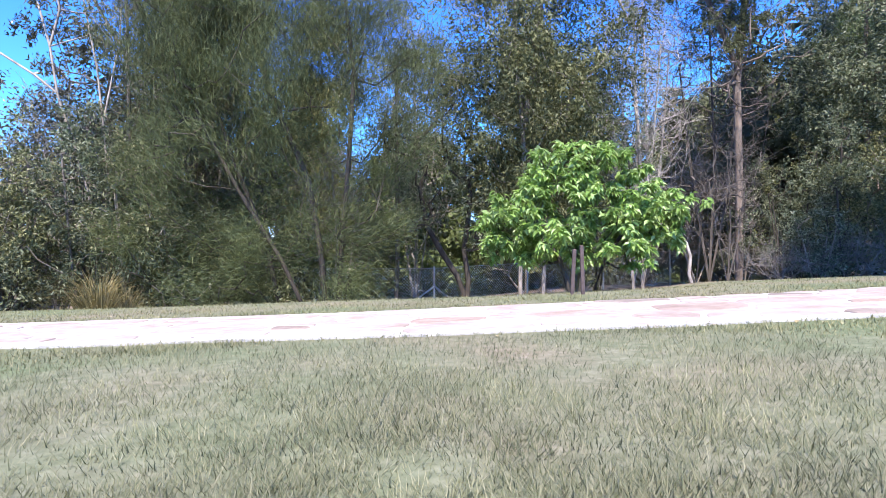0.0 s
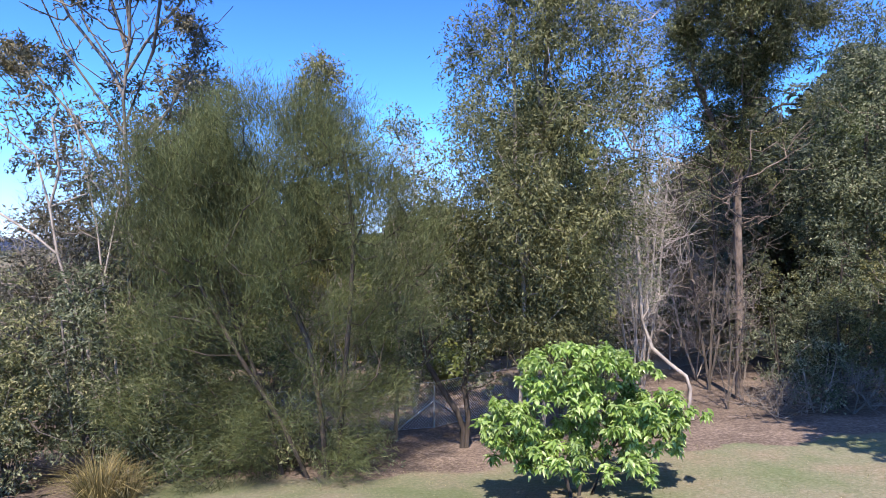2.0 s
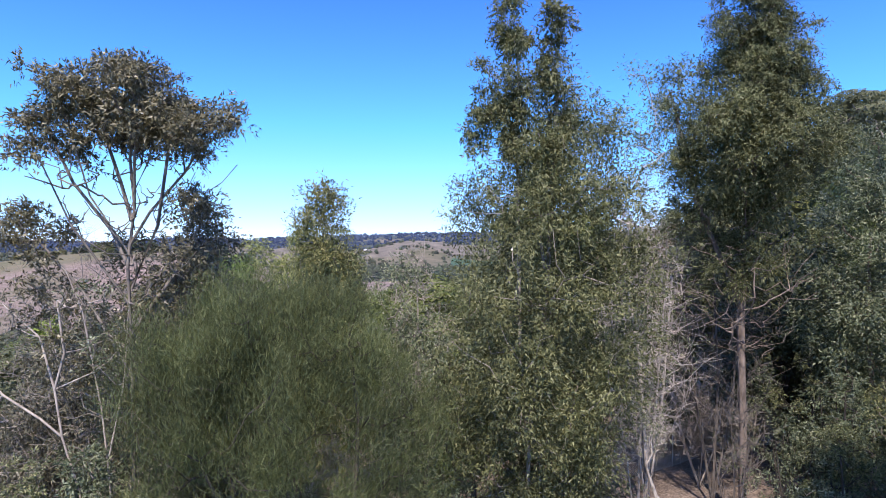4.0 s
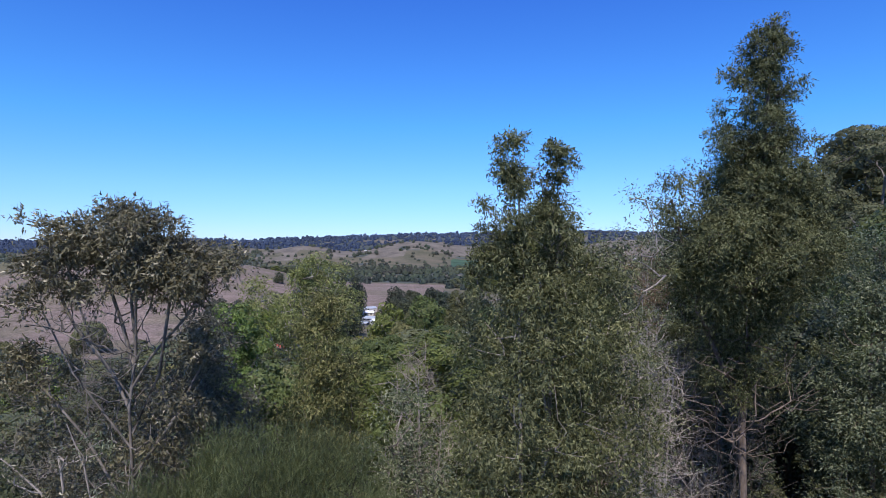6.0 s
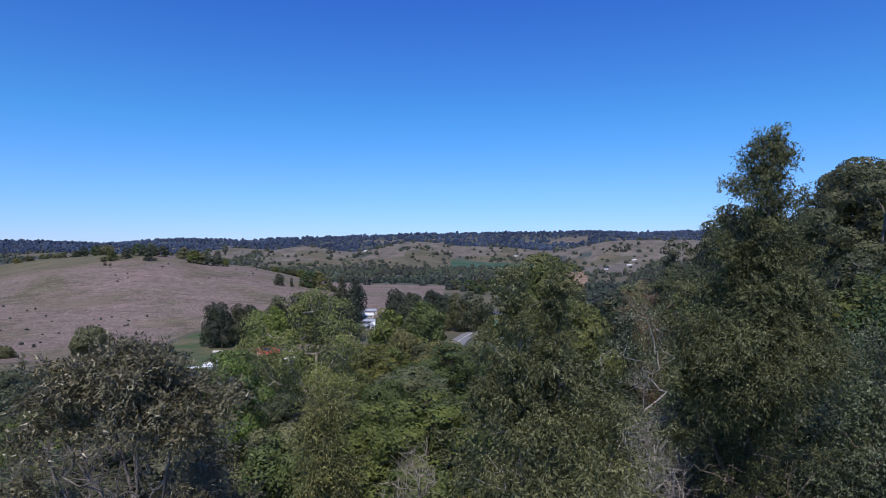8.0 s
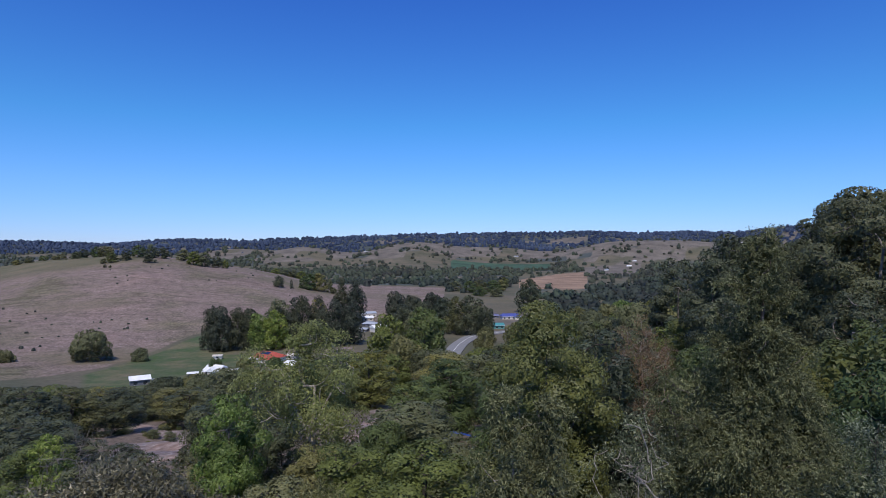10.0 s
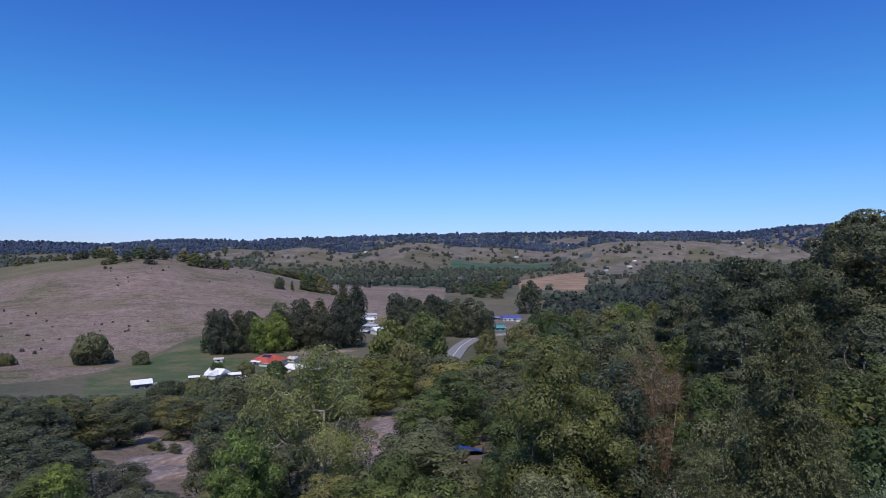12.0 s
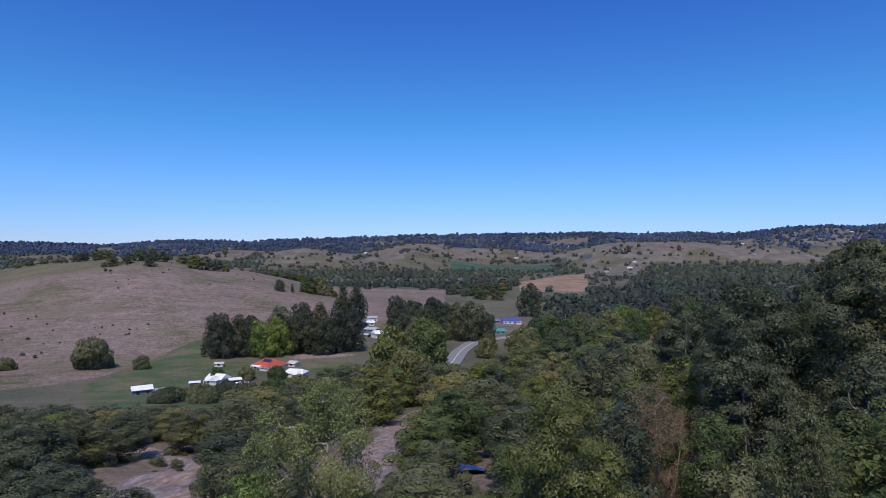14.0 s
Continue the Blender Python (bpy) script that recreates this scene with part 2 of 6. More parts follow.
def clumps(rng, centres, reach, count, length, width, hub, rough=0.4, droop=0.15, out=0.45, small=False):
    """Leaves laid over the outer side of rounded clumps, each facing away from its clump."""
    centres = np.asarray(centres, float)
    n = len(centres)
    reach = np.broadcast_to(np.asarray(reach, float), (n,)) * (0.75 + 0.5 * rng.random(n))
    away = unit(centres - np.asarray(hub, float)) * out + np.array([0, 0, 0.25])
    dirs = unit(rng.normal(size=(n, count, 3)) + away[:, None] * 1.6)
    far = 0.62 + 0.45 * rng.random((n, count, 1)) ** 0.6
    at = centres[:, None] + dirs * far * reach[:, None, None]
    toward = unit(dirs * 0.75 + unit(at - np.asarray(hub, float)) * 0.7 + rng.normal(size=dirs.shape) * rough)
    d = unit(np.cross(toward, rng.normal(size=dirs.shape)) - np.array([0, 0, droop]))
    v, f = leaf_quads(rng, at.reshape(-1, 3), d.reshape(-1, 3), length, width, 0.12, toward.reshape(-1, 3), small)
    return v, f


def leaf_quads(rng, at, d, length, width, fold=0.25, toward=None, small=False):
    """Folded leaf blades; toward: the way that their upper sides face."""
    m = len(at)
    L = length * (0.65 + 0.7 * rng.random(m))[:, None]
    W = width * (0.65 + 0.7 * rng.random(m))[:, None]
    s = unit(np.cross(d, rng.normal(size=(m, 3)) if toward is None else toward))
    if small:
        v = np.stack([at - s * W * 0.5, at + s * W * 0.5, at + d * L], 1).reshape(-1, 3)
        return v, np.arange(m * 3).reshape(-1, 3)
    nrm = np.cross(s, d)
    mid = at + d * L * 0.45
    v = np.stack([at, mid + s * W * 0.5 + nrm * W * fold, at + d * L, mid - s * W * 0.5 + nrm * W * fold], 1).reshape(-1, 3)
    f = np.arange(m * 4).reshape(-1, 4)
    return v, f


def lobed(rng, w, h, low, lobes, lobe, count, size, profile, core=0.5, loose=0.6, squash=0.8, up=0.35):
    """A crown of overlapping leafy lobes: its lobes' centres and its leaf sprays, with sparse dark sprays inside."""
    q = (np.arange(lobes) + rng.random(lobes)) / lobes
    wide = np.array([profile(a) for a in q])
    turn = 2.4 * np.arange(lobes) + rng.random(lobes) * 1.2
    R = lobe * w * (0.65 + 0.7 * rng.random(lobes)) * (0.55 + 0.45 * wide)
    r = np.maximum(w * wide * np.sqrt(rng.uniform(0.25, 1.0, lobes)) - R * 0.55, 0)
    c = np.stack([np.cos(turn) * r, np.sin(turn) * r, low * h + R * 0.4 + q * (h * (1 - low) - R * 1.05)], 1)
    mid = np.stack([np.zeros(lobes), np.zeros(lobes), c[:, 2] * 0.8 + 0.1 * h], 1)
    away = unit(c - mid)
    k = rng.choice(lobes, int(count * 1.7), p=R ** 2 / np.sum(R ** 2))
    d = unit(rng.normal(size=(len(k), 3)) + away[k] * 0.7 + np.array([0, 0, up]))
    flat = np.array([1, 1, squash])
    at = c[k] + d * (R[k] * (0.87 + 0.17 * rng.random(len(k))))[:, None] * flat
    gap = np.linalg.norm((at[:, None] - c[None]) / flat, axis=2) / R[None]
    keep = np.nonzero(gap.min(1) > 0.7)[0][:count]
    at, d = at[keep], d[keep]
    n = unit(d + rng.normal(size=d.shape) * loose)
    L = size * (0.6 + 0.8 * rng.random(len(at)))[:, None]
    ki = rng.choice(lobes, int(lobes * 14), p=R ** 2 / np.sum(R ** 2))
    di = unit(rng.normal(size=(len(ki), 3)) + np.array([0, 0, 0.2]))
    at = np.concatenate([at, c[ki] + di * (R[ki] * core)[:, None] * flat])
    n = np.concatenate([n, di])
    L = np.concatenate([L, (R[ki] * 0.62)[:, None]])
    t = unit(np.cross(n, rng.normal(size=n.shape)) - np.array([0, 0, 0.2]))
    b = np.cross(n, t)
    v = np.stack([at - t * L * 0.5 - b * L * 0.38, at - t * L * 0.5 + b * L * 0.38 + n * L * 0.1, at + t * L * 0.6], 1).reshape(-1, 3)
    return c, v, np.arange(len(v)).reshape(-1, 3)


def in_crown(rng, n, centre, size, profile, shell=0.45, lumps=0.25):
    """Places inside a crown: size is its half width, half depth and height, profile its width by height (0 foot, 1 top)."""
    out, seed = [], rng.random(3) * 50
    while len(out) < n:
        h = rng.random()
        a = rng.random() * 2 * math.pi
        r = shell + (1 - shell) * math.sqrt(rng.random())
        w = profile(h)
        if rng.random() > w:
            continue
        bump_ = 1 + lumps * 2 * noise.noise(Vector((math.cos(a) * 1.3 + seed[0], math.sin(a) * 1.3 + seed[1], h * 3 + seed[2])))
        if rng.random() < 0.25:
            r *= rng.random()
        out.append((centre[0] + math.cos(a) * r * w * size[0] * bump_, centre[1] + math.sin(a) * r * w * size[1] * bump_, centre[2] + h * size[2]))
    return np.array(out)


def make_tree(name, label, rng, base, trunks, targets, leaf, bark, r_tip=0.01, reach=0.4, twigs=6, leaves=8, length=0.08, width=0.03,
              droop=0.3, up=0.2, wander=0.12, sides=5, power=0.5, category="tree", group="", face=0.45, hub=None, leafy=None, clump=0, rough=0.4, small=False, stretch=1.0):
    """A tree at base: trunk with limbs as one part, crown of leaves as another. Places are taken from the base."""
    root = tagged(new(name), label, category, group)
    root.location, root.scale = base, (1, 1, stretch)
    v, f = tubes(skeleton(rng, trunks, targets, r_tip, wander, power=power), sides)
    part_np("trunk", v, f, bark, root, smooth=True)
    if leaf is not None:
        if clump:
            v, f = clumps(rng, targets, reach, clump, length, width, hub, rough, droop, small=small)
        else:
            v, f = spray(rng, targets[:leafy], reach, twigs, leaves, length, width, droop, up, face=face, hub=hub, small=small)
        part_np("crown", v, f, leaf, root)
    return root


# ---- ground ----
PROFILE_Y = np.array([-5000, -60, 0, 3, 5, 8, 12, 14, 17, 25, 32, 50, 105, 200, 300, 400, 600, 1000, 1500, 1900, 2400, 2700, 3000, 4950])
PROFILE_Z = np.array([6, 1.5, 0.0, -0.04, -0.085, -0.23, -0.42, -0.62, -1.0, -1.25, -2.3, -6.5, -17, -37, -53, -58, -61, -61, -61, -61, -50, -40, -22, -22])
# the pasture hill: its height over the valley by bearing (x over y)
HILL_B = np.array([-1.4, -0.74, -0.66, -0.57, -0.513, -0.457, -0.372, -0.325, -0.268, -0.24, -0.174, -0.126, -0.004])
HILL_H = np.array([15, 45, 59, 66, 70, 64, 49, 44, 31, 23, 9, 4, 0])
# the skyline ridge by bearing
RIDGE_B = np.array([-1.4, -0.74, -0.504, -0.36, -0.22, -0.04, 0.11, 0.30, 0.39, 0.487, 0.58, 0.74, 1.4])
RIDGE_H = np.array([25, 34, 55, 73, 88, 120, 128, 132, 137, 125, 144, 160, 170])
# hills across the valley: x, y, half widths, height
FAR_HILLS = [(-630, 2700, 190, 260, 60), (-150, 2750, 230, 280, 76), (250, 2930, 300, 230, 48), (750, 2700, 230, 260, 70), (1130, 2750, 300, 280, 84), (1480, 2650, 180, 250, 58), (2000, 3250, 330, 260, 62), (-1000, 2900, 230, 230, 44)]


def bell(x, y, cx, cy, rx, ry, p=2.0):
    return np.exp(-(np.abs((x - cx) / rx) ** p) - (np.abs((y - cy) / ry) ** p))


def wave(x, y, s, seed=0.0):
    """Smooth rolling unevenness, about -1 to 1, for arrays."""
    a = np.sin(x / s + seed) + np.sin(y / s * 1.13 + seed * 2.1) + np.sin((x + y) / s * 0.71 + seed * 3.7) + np.sin((x - 0.6 * y) / s * 1.37 + seed * 1.3)
    return a / 4


def height(x, y):
    x, y = np.asarray(x, float), np.asarray(y, float)
    far = np.hypot(x, y)
    z = np.interp(y, PROFILE_Y, PROFILE_Z)
    z = z + 0.037 * x * np.exp(-(far / 45) ** 2) + 0.0022 * x * x * np.exp(-(far / 9) ** 2)
    z = z - 0.42 * smooth(y, 8.0, 12.5) * (1 - smooth(x, 1.5, 5.5)) * (1 - smooth(y, 20, 32))
    z = z + (9 * bell(x, y, 62, 72, 42, 45) + 24 * bell(x, y, 165, 280, 110, 150)) * np.clip((far - 25) / 30, 0, 1)
    bear = np.clip(x / np.maximum(y, 1.0), -1.4, 1.4)
    z = z + np.interp(bear, HILL_B, HILL_H) * smooth(y, 430, 1030) * (1 - smooth(y, 1060, 1450))
    z = z + (np.interp(bear, RIDGE_B, RIDGE_H) + 22) * smooth(far, 3050, 4600) * (y > 0) - 50 * smooth(far, 4700, 4950)
    for hx, hy, rx, ry, tall in FAR_HILLS:
        z = z + tall * bell(x, y, hx, hy, rx, ry)
    z = z + 20 * wave(x, y * 0.45, 150, 7.0) * smooth(y, 2900, 3400) * (1 - smooth(y, 4200, 4500))
    z = z + wave(x, y, 170, 1.0) * np.clip((far - 300) / 900, 0, 1) * 4 + wave(x, y, 60, 2.0) * np.clip((far - 80) / 400, 0, 1) * 1.6
    z = z + (wave(x, y, 3.1, 8.0) * 0.9 + wave(x, y, 1.1, 3.0) * 0.3) * bell(x, y, -45, 100, 26, 30, 4)
    z = z + wave(x, y, 0.9, 4.0) * 0.012 + wave(x, y, 4.5, 5.0) * 0.03 * np.clip(far / 6, 0.2, 1)
    return z


def ground_at(x, y, sink=0.0):
    return Vector((x, y, float(height(x, y)) - sink))


def smooth(a, lo, hi):
    t = np.clip((a - lo) / (hi - lo), 0, 1)
    return t * t * (3 - 2 * t)


def window(a, lo, hi, s):
    return smooth(a, lo - s, lo + s) * (1 - smooth(a, hi - s, hi + s))


def clearing(x, y):
    return smooth(wave(x, y, 130, 14) + 0.6 * wave(x, y, 47, 3) + 0.05 * smooth(x, -200, 900) - 0.3 * smooth(x / np.maximum(y, 1.0), 0.46, 0.54), 0.22, 0.34)


def fields(x, y):
    """How much of the valley floor and the hills is dry hill pasture, green paddock, ploughed land, crop or pale grass."""
    bear = x / np.maximum(y, 1.0)
    low = np.interp(bear, [-1.2, -0.74, -0.645, -0.57, -0.47, -0.39, -0.25, -0.14, 0.0], [310, 330, 352, 380, 450, 523, 560, 620, 660]) + wave(x, y, 40, 6) * 22
    top = np.interp(bear, [-0.34, -0.27, -0.2, 0.0], [1420, 1200, 1170, 1160])
    hill = smooth(y - low, -12, 12) * (1 - smooth(y - top, -30, 30)) * (1 - smooth(bear, -0.005, 0.01)) * smooth(y, 200, 300)
    rise = 0
    for hx, hy, rx, ry, tall in FAR_HILLS:
        rise = rise + bell(x, y, hx, hy - 40, rx * 1.02, ry * 1.05, 3)
    rise = smooth(rise, 0.32, 0.5) * smooth(wave(x, y, 62, 31) + 0.6 * wave(x, y, 26, 12), -0.45, -0.2) * 0.85
    green = smooth(y, 225, 260) * (1 - smooth(y - low, -25, 5)) * (1 - smooth(bear, -0.45, -0.28)) * (0.25 + 0.75 * smooth(bear, -0.64, -0.54)) + bell(x, y, -110, 400, 62, 26, 4)
    plough = window(bear, 0.128, 0.24, 0.004) * smooth(y, 1150, 1180) * (1 - smooth(y - 4200 * (bear - 0.13), 1500, 1530))
    straw = window(bear, 0.235, 0.33, 0.006) * window(y - 1600 * (bear - 0.235), 1700, 2250, 25)
    crop = window(bear, 0.012, 0.18, 0.004) * window(y, 2090, 2480, 20)
    rise = np.maximum(rise, clearing(x, y) * smooth(y, 2450, 2700) * (1 - smooth(np.hypot(x, y), 3900, 4250)) * 0.9)
    pale = window(bear, -0.075, 0.03, 0.004) * window(y, 1480, 1640, 20) + bell(x, y, 75, 660, 60, 80, 4) + window(bear, 0.06, 0.1, 0.004) * window(y, 1480, 1600, 20) + straw + rise
    return hill, green, plough, crop, np.clip(pale, 0, 1)


def brow(x, y):
    """Where the hill's brow keeps some green."""
    b = x / np.maximum(y, 1.0)
    top = (1 - smooth(b + 0.05 * wave(x, y, 45, 3), -0.56, -0.48)) * smooth(y + 55 * wave(x, y, 60, 5), 840, 930) * (1 - smooth(y, 1250, 1400))
    return np.maximum(top, 0.55 * smooth(wave(x, y, 75, 12) + 0.7 * wave(x, y * 3, 60, 4), 0.35, 0.65) * (y > 300))


def woodland(x, y):
    """Where trees stand close, beyond the village."""
    b = x / np.maximum(y, 1.0)
    rough = smooth(wave(x, y, 95, 9) + wave(x, y, 37, 11) * 0.8, -0.7, -0.1)
    belts = window(y, 1215, 1430, 20) * window(b, -0.22, 0.035, 0.008) + window(y, 1690, 2130, 40) * window(b, -0.34, 0.13, 0.02) + window(y, 1180, 1420, 30) * window(b, 0.0, 0.12, 0.01)
    belts = belts + window(y, 2510, 2590, 15) * window(b, 0.02, 0.32, 0.01) + window(y, 1980, 2070, 15) * window(b, 0.06, 0.25, 0.01) + window(y, 1250, 2350, 40) * window(b, 0.33, 0.9, 0.03) + window(y, 900, 1200, 40) * window(b, 0.13, 0.9, 0.02)
    belts = belts + window(y, 2300, 2800, 60) * (window(b, -0.165, -0.12, 0.012) + window(b, 0.185, 0.205, 0.01) + window(b, -0.75, -0.30, 0.03)) + 0.4 * window(y, 2380, 2950, 60) * window(b, 0.3, 0.62, 0.03) * smooth(wave(x, y, 55, 19), -0.1, 0.3) + bell(x, y, -150, 2600, 75, 40, 4) + bell(x, y, 1330, 2600, 60, 120, 4)
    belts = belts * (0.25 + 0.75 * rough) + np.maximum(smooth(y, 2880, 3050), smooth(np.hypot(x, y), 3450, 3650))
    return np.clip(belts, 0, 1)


def build_ground():
    front = np.arange(-43, 43.01, 0.4)
    back = np.arange(46, 314.1, 4.0)
    ang = np.radians(np.concatenate([front, back]))
    rad = np.concatenate([[0.0], 0.35 * (4950 / 0.35) ** (np.arange(270) / 269)])
    A, R = np.meshgrid(ang, rad)
    X, Y = R * np.sin(A), R * np.cos(A)
    Z = height(X, Y)
    n, m = X.shape
    i = np.arange(n - 1)[:, None] * m + np.arange(m)[None]
    j = np.arange(n - 1)[:, None] * m + (np.arange(m)[None] + 1) % m
    faces = np.stack([i, j, j + m, i + m], -1).reshape(-1, 4)
    me = mesh_np("ground", np.stack([X, Y, Z], -1).reshape(-1, 3), faces, GROUND_MAT, True)
    x, y = X.ravel(), Y.ravel()
    # how much of each cover lies where
    jag = wave(x, y, 0.35, 7) * 0.25 + wave(x, y, 1.3, 3) * 0.5
    litter = smooth(y + jag, 11.3, 12.6) * (1 - smooth(np.hypot(x, y), 120, 200))
    litter = np.maximum(litter, smooth(-x - 0.1 * y + jag, 4.6, 5.4) * smooth(y, 9.8, 10.8) * (1 - smooth(y, 60, 80)))
    dirt = bell(x, y, -42, 96, 8, 20, 4) + bell(x + 0.75 * (y - 122), y, -62, 122, 5, 14, 4) + bell(x, y, -13.5, 125, 4.2, 45, 6) + bell(x - 0.15 * (y - 200), y, -9.5, 196, 7, 36, 6) + bell(x, y, 7, 123, 3, 16, 4) + bell(x - 1.4 * (y - 82), y, -52, 82, 26, 4, 4) * 0.8 + bell(x, y, -95, 452, 30, 10, 4)
    hill, green, plough, crop, pale = fields(x, y)
    wood = woodland(x, y)
    for nm, vals in (("litter", litter), ("dirt", dirt), ("hill", hill), ("green", green), ("plough", plough), ("crop", crop), ("pale", pale), ("wood", wood), ("brow", brow(x, y)), ("lawn", 1 - smooth(np.hypot(x, y), 60, 110))):
        at = me.attributes.new(nm, "FLOAT", "POINT")
        at.data.foreach_set("value", np.clip(vals, 0, 1).astype(np.float32))
    ob = new("ground", me)
    return tagged(ob, "lawn, leaf litter and dry paddocks rolling to wooded hills", "ground", kind="structure")


def ground_material():
    mat, nodes, links, bsdf = shader("ground_cover")
    coords = nodes.new("ShaderNodeTexCoord").outputs["Object"]

    def cover(stops_fine, stops_broad, fine, broad, along=coords):
        a = ramp(nodes, links, noise_node(nodes, links, fine, 6, along, 0.7), stops_fine)
        b = ramp(nodes, links, noise_node(nodes, links, broad, 4, along), stops_broad)
        return mix(nodes, links, 1.0, a, b, "MULTIPLY")

    def mask(nm, soft=0.0, scale=1.0):
        a = nodes.new("ShaderNodeAttribute")
        a.attribute_name = nm
        if not soft:
            return a.outputs["Fac"]
        n = noise_node(nodes, links, scale, 5, coords, 0.65)
        s = nodes.new("ShaderNodeMath")
        s.operation = "SUBTRACT"
        links.new(n, s.inputs[0])
        s.inputs[1].default_value = 0.5
        w = nodes.new("ShaderNodeMath")
        w.operation = "MULTIPLY_ADD"
        links.new(s.outputs[0], w.inputs[0])
        w.inputs[1].default_value = soft
        links.new(a.outputs["Fac"], w.inputs[2])
        return ramp(nodes, links, w.outputs[0], [(0.42, (0, 0, 0)), (0.58, (1, 1, 1))])

    lo, hi = (0.75, 0.74, 0.72), (1.2, 1.18, 1.12)
    lawn = cover([(0.3, (0.118, 0.12, 0.078)), (0.55, (0.185, 0.18, 0.128)), (0.75, (0.275, 0.255, 0.198))], [(0.36, (0.72, 0.88, 0.68)), (0.5, (0.97, 1.0, 0.95)), (0.64, (1.16, 1.02, 1.04))], 16, 0.55)
    # mid tone lowered to stand in for tree shade on the litter
    litter = cover([(0.3, (0.06, 0.047, 0.04)), (0.5, (0.15, 0.119, 0.104)), (0.75, (0.32, 0.268, 0.24))], [(0.35, lo), (0.65, hi)], 13, 0.7)
    # saturation lowered and blue raised here to tint the paddocks with haze
    paddock = cover([(0.3, (0.088, 0.087, 0.068)), (0.7, (0.138, 0.131, 0.104))], [(0.35, (0.75, 0.8, 0.7)), (0.65, (1.3, 1.15, 1.1))], 0.3, 0.012)
    dry = cover([(0.36, (0.112, 0.086, 0.076)), (0.5, (0.184, 0.143, 0.128)), (0.66, (0.285, 0.23, 0.206))], [(0.32, (0.70, 0.80, 0.62)), (0.5, (1, 1, 1)), (0.7, (1.1, 1.05, 1.08))], 0.5, 0.011)
    slant = nodes.new("ShaderNodeMapping")
    slant.inputs["Scale"].default_value, slant.inputs["Rotation"].default_value = (0.22, 1.0, 1.0), (0, 0, 0.12)
    links.new(coords, slant.inputs["Vector"])
    terraces = ramp(nodes, links, noise_node(nodes, links, 0.045, 6, slant.outputs["Vector"], 0.7), [(0.36, (0.74, 0.78, 0.70)), (0.45, (0.98, 0.98, 0.97)), (0.6, (1.04, 1.03, 1.02)), (0.70, (1.15, 1.13, 1.1))])
    dry = mix(nodes, links, 1.0, dry, terraces, "MULTIPLY")
    tussock = ramp(nodes, links, noise_node(nodes, links, 0.1, 6, coords, 0.75), [(0.36, (0.72, 0.74, 0.70)), (0.5, (1, 1, 1)), (0.64, (1.22, 1.2, 1.18))])
    dry = mix(nodes, links, 1.0, dry, tussock, "MULTIPLY")
    winding = noise_node(nodes, links, 0.0075, 2, slant.outputs["Vector"], 0.5)
    tracks = ramp(nodes, links, winding, [(0.478, (1, 1, 1)), (0.487, (0.72, 0.74, 0.68)), (0.496, (1, 1, 1)), (0.58, (1, 1, 1)), (0.589, (1.2, 1.18, 1.15)), (0.598, (1, 1, 1))])
    dry = mix(nodes, links, 1.0, dry, tracks, "MULTIPLY")
    green = cover([(0.3, (0.062, 0.083, 0.045)), (0.7, (0.095, 0.118, 0.064))], [(0.36, (0.72, 0.92, 0.66)), (0.48, (1, 1, 1)), (0.56, (1.45, 1.15, 1.2)), (0.66, (1.9, 1.3, 1.6))], 0.4, 0.035)
    plough = cover([(0.3, (0.22, 0.15, 0.11)), (0.7, (0.30, 0.215, 0.16))], [(0.35, lo), (0.65, hi)], 0.2, 0.02)
    crop = cover([(0.3, (0.045, 0.085, 0.06)), (0.7, (0.065, 0.115, 0.08))], [(0.35, lo), (0.65, hi)], 0.2, 0.02)
    # far grass, its colour likewise blued for distance haze
    pale = cover([(0.3, (0.118, 0.106, 0.094)), (0.7, (0.178, 0.161, 0.146))], [(0.35, lo), (0.65, hi)], 0.2, 0.02)
    # noise drawn out along y to offset foreshortening from the camera
    view_stretch = nodes.new("ShaderNodeMapping")
    view_stretch.inputs["Scale"].default_value = (1.0, 0.28, 1.0)
    links.new(coords, view_stretch.inputs["Vector"])
    earth = cover([(0.3, (0.12, 0.095, 0.085)), (0.5, (0.225, 0.18, 0.168)), (0.72, (0.40, 0.355, 0.35))], [(0.36, (0.80, 0.80, 0.90)), (0.5, (1, 1, 1)), (0.64, (1.14, 0.98, 0.88))], 0.9, 0.22, view_stretch.outputs["Vector"])
    # bluish tone carries distance haze in the far woods' ground colour
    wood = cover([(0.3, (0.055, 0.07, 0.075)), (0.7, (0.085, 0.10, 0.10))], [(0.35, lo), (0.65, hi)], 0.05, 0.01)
    c = mix(nodes, links, mask("lawn"), paddock, lawn)
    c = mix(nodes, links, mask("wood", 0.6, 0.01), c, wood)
    c = mix(nodes, links, mask("hill", 0.35, 0.02), c, dry)
    drab = cover([(0.3, (0.098, 0.092, 0.058)), (0.7, (0.155, 0.143, 0.098))], [(0.35, (0.8, 0.85, 0.75)), (0.65, (1.2, 1.12, 1.1))], 0.4, 0.02)
    c = mix(nodes, links, mask("brow"), c, drab)
    c = mix(nodes, links, mask("green", 0.3, 0.05), c, green)
    c = mix(nodes, links, mask("plough", 0.12, 0.02), c, plough)
    c = mix(nodes, links, mask("pale", 0.12, 0.02), c, pale)
    c = mix(nodes, links, mask("crop", 0.12, 0.02), c, crop)
    c = mix(nodes, links, mask("litter", 0.9, 1.4), c, litter)
    c = mix(nodes, links, mask("dirt", 0.9, 0.3), c, earth)
    links.new(c, bsdf.inputs["Base Color"])
    bsdf.inputs["Roughness"].default_value, bsdf.inputs["Specular IOR Level"].default_value = 0.95, 0.1
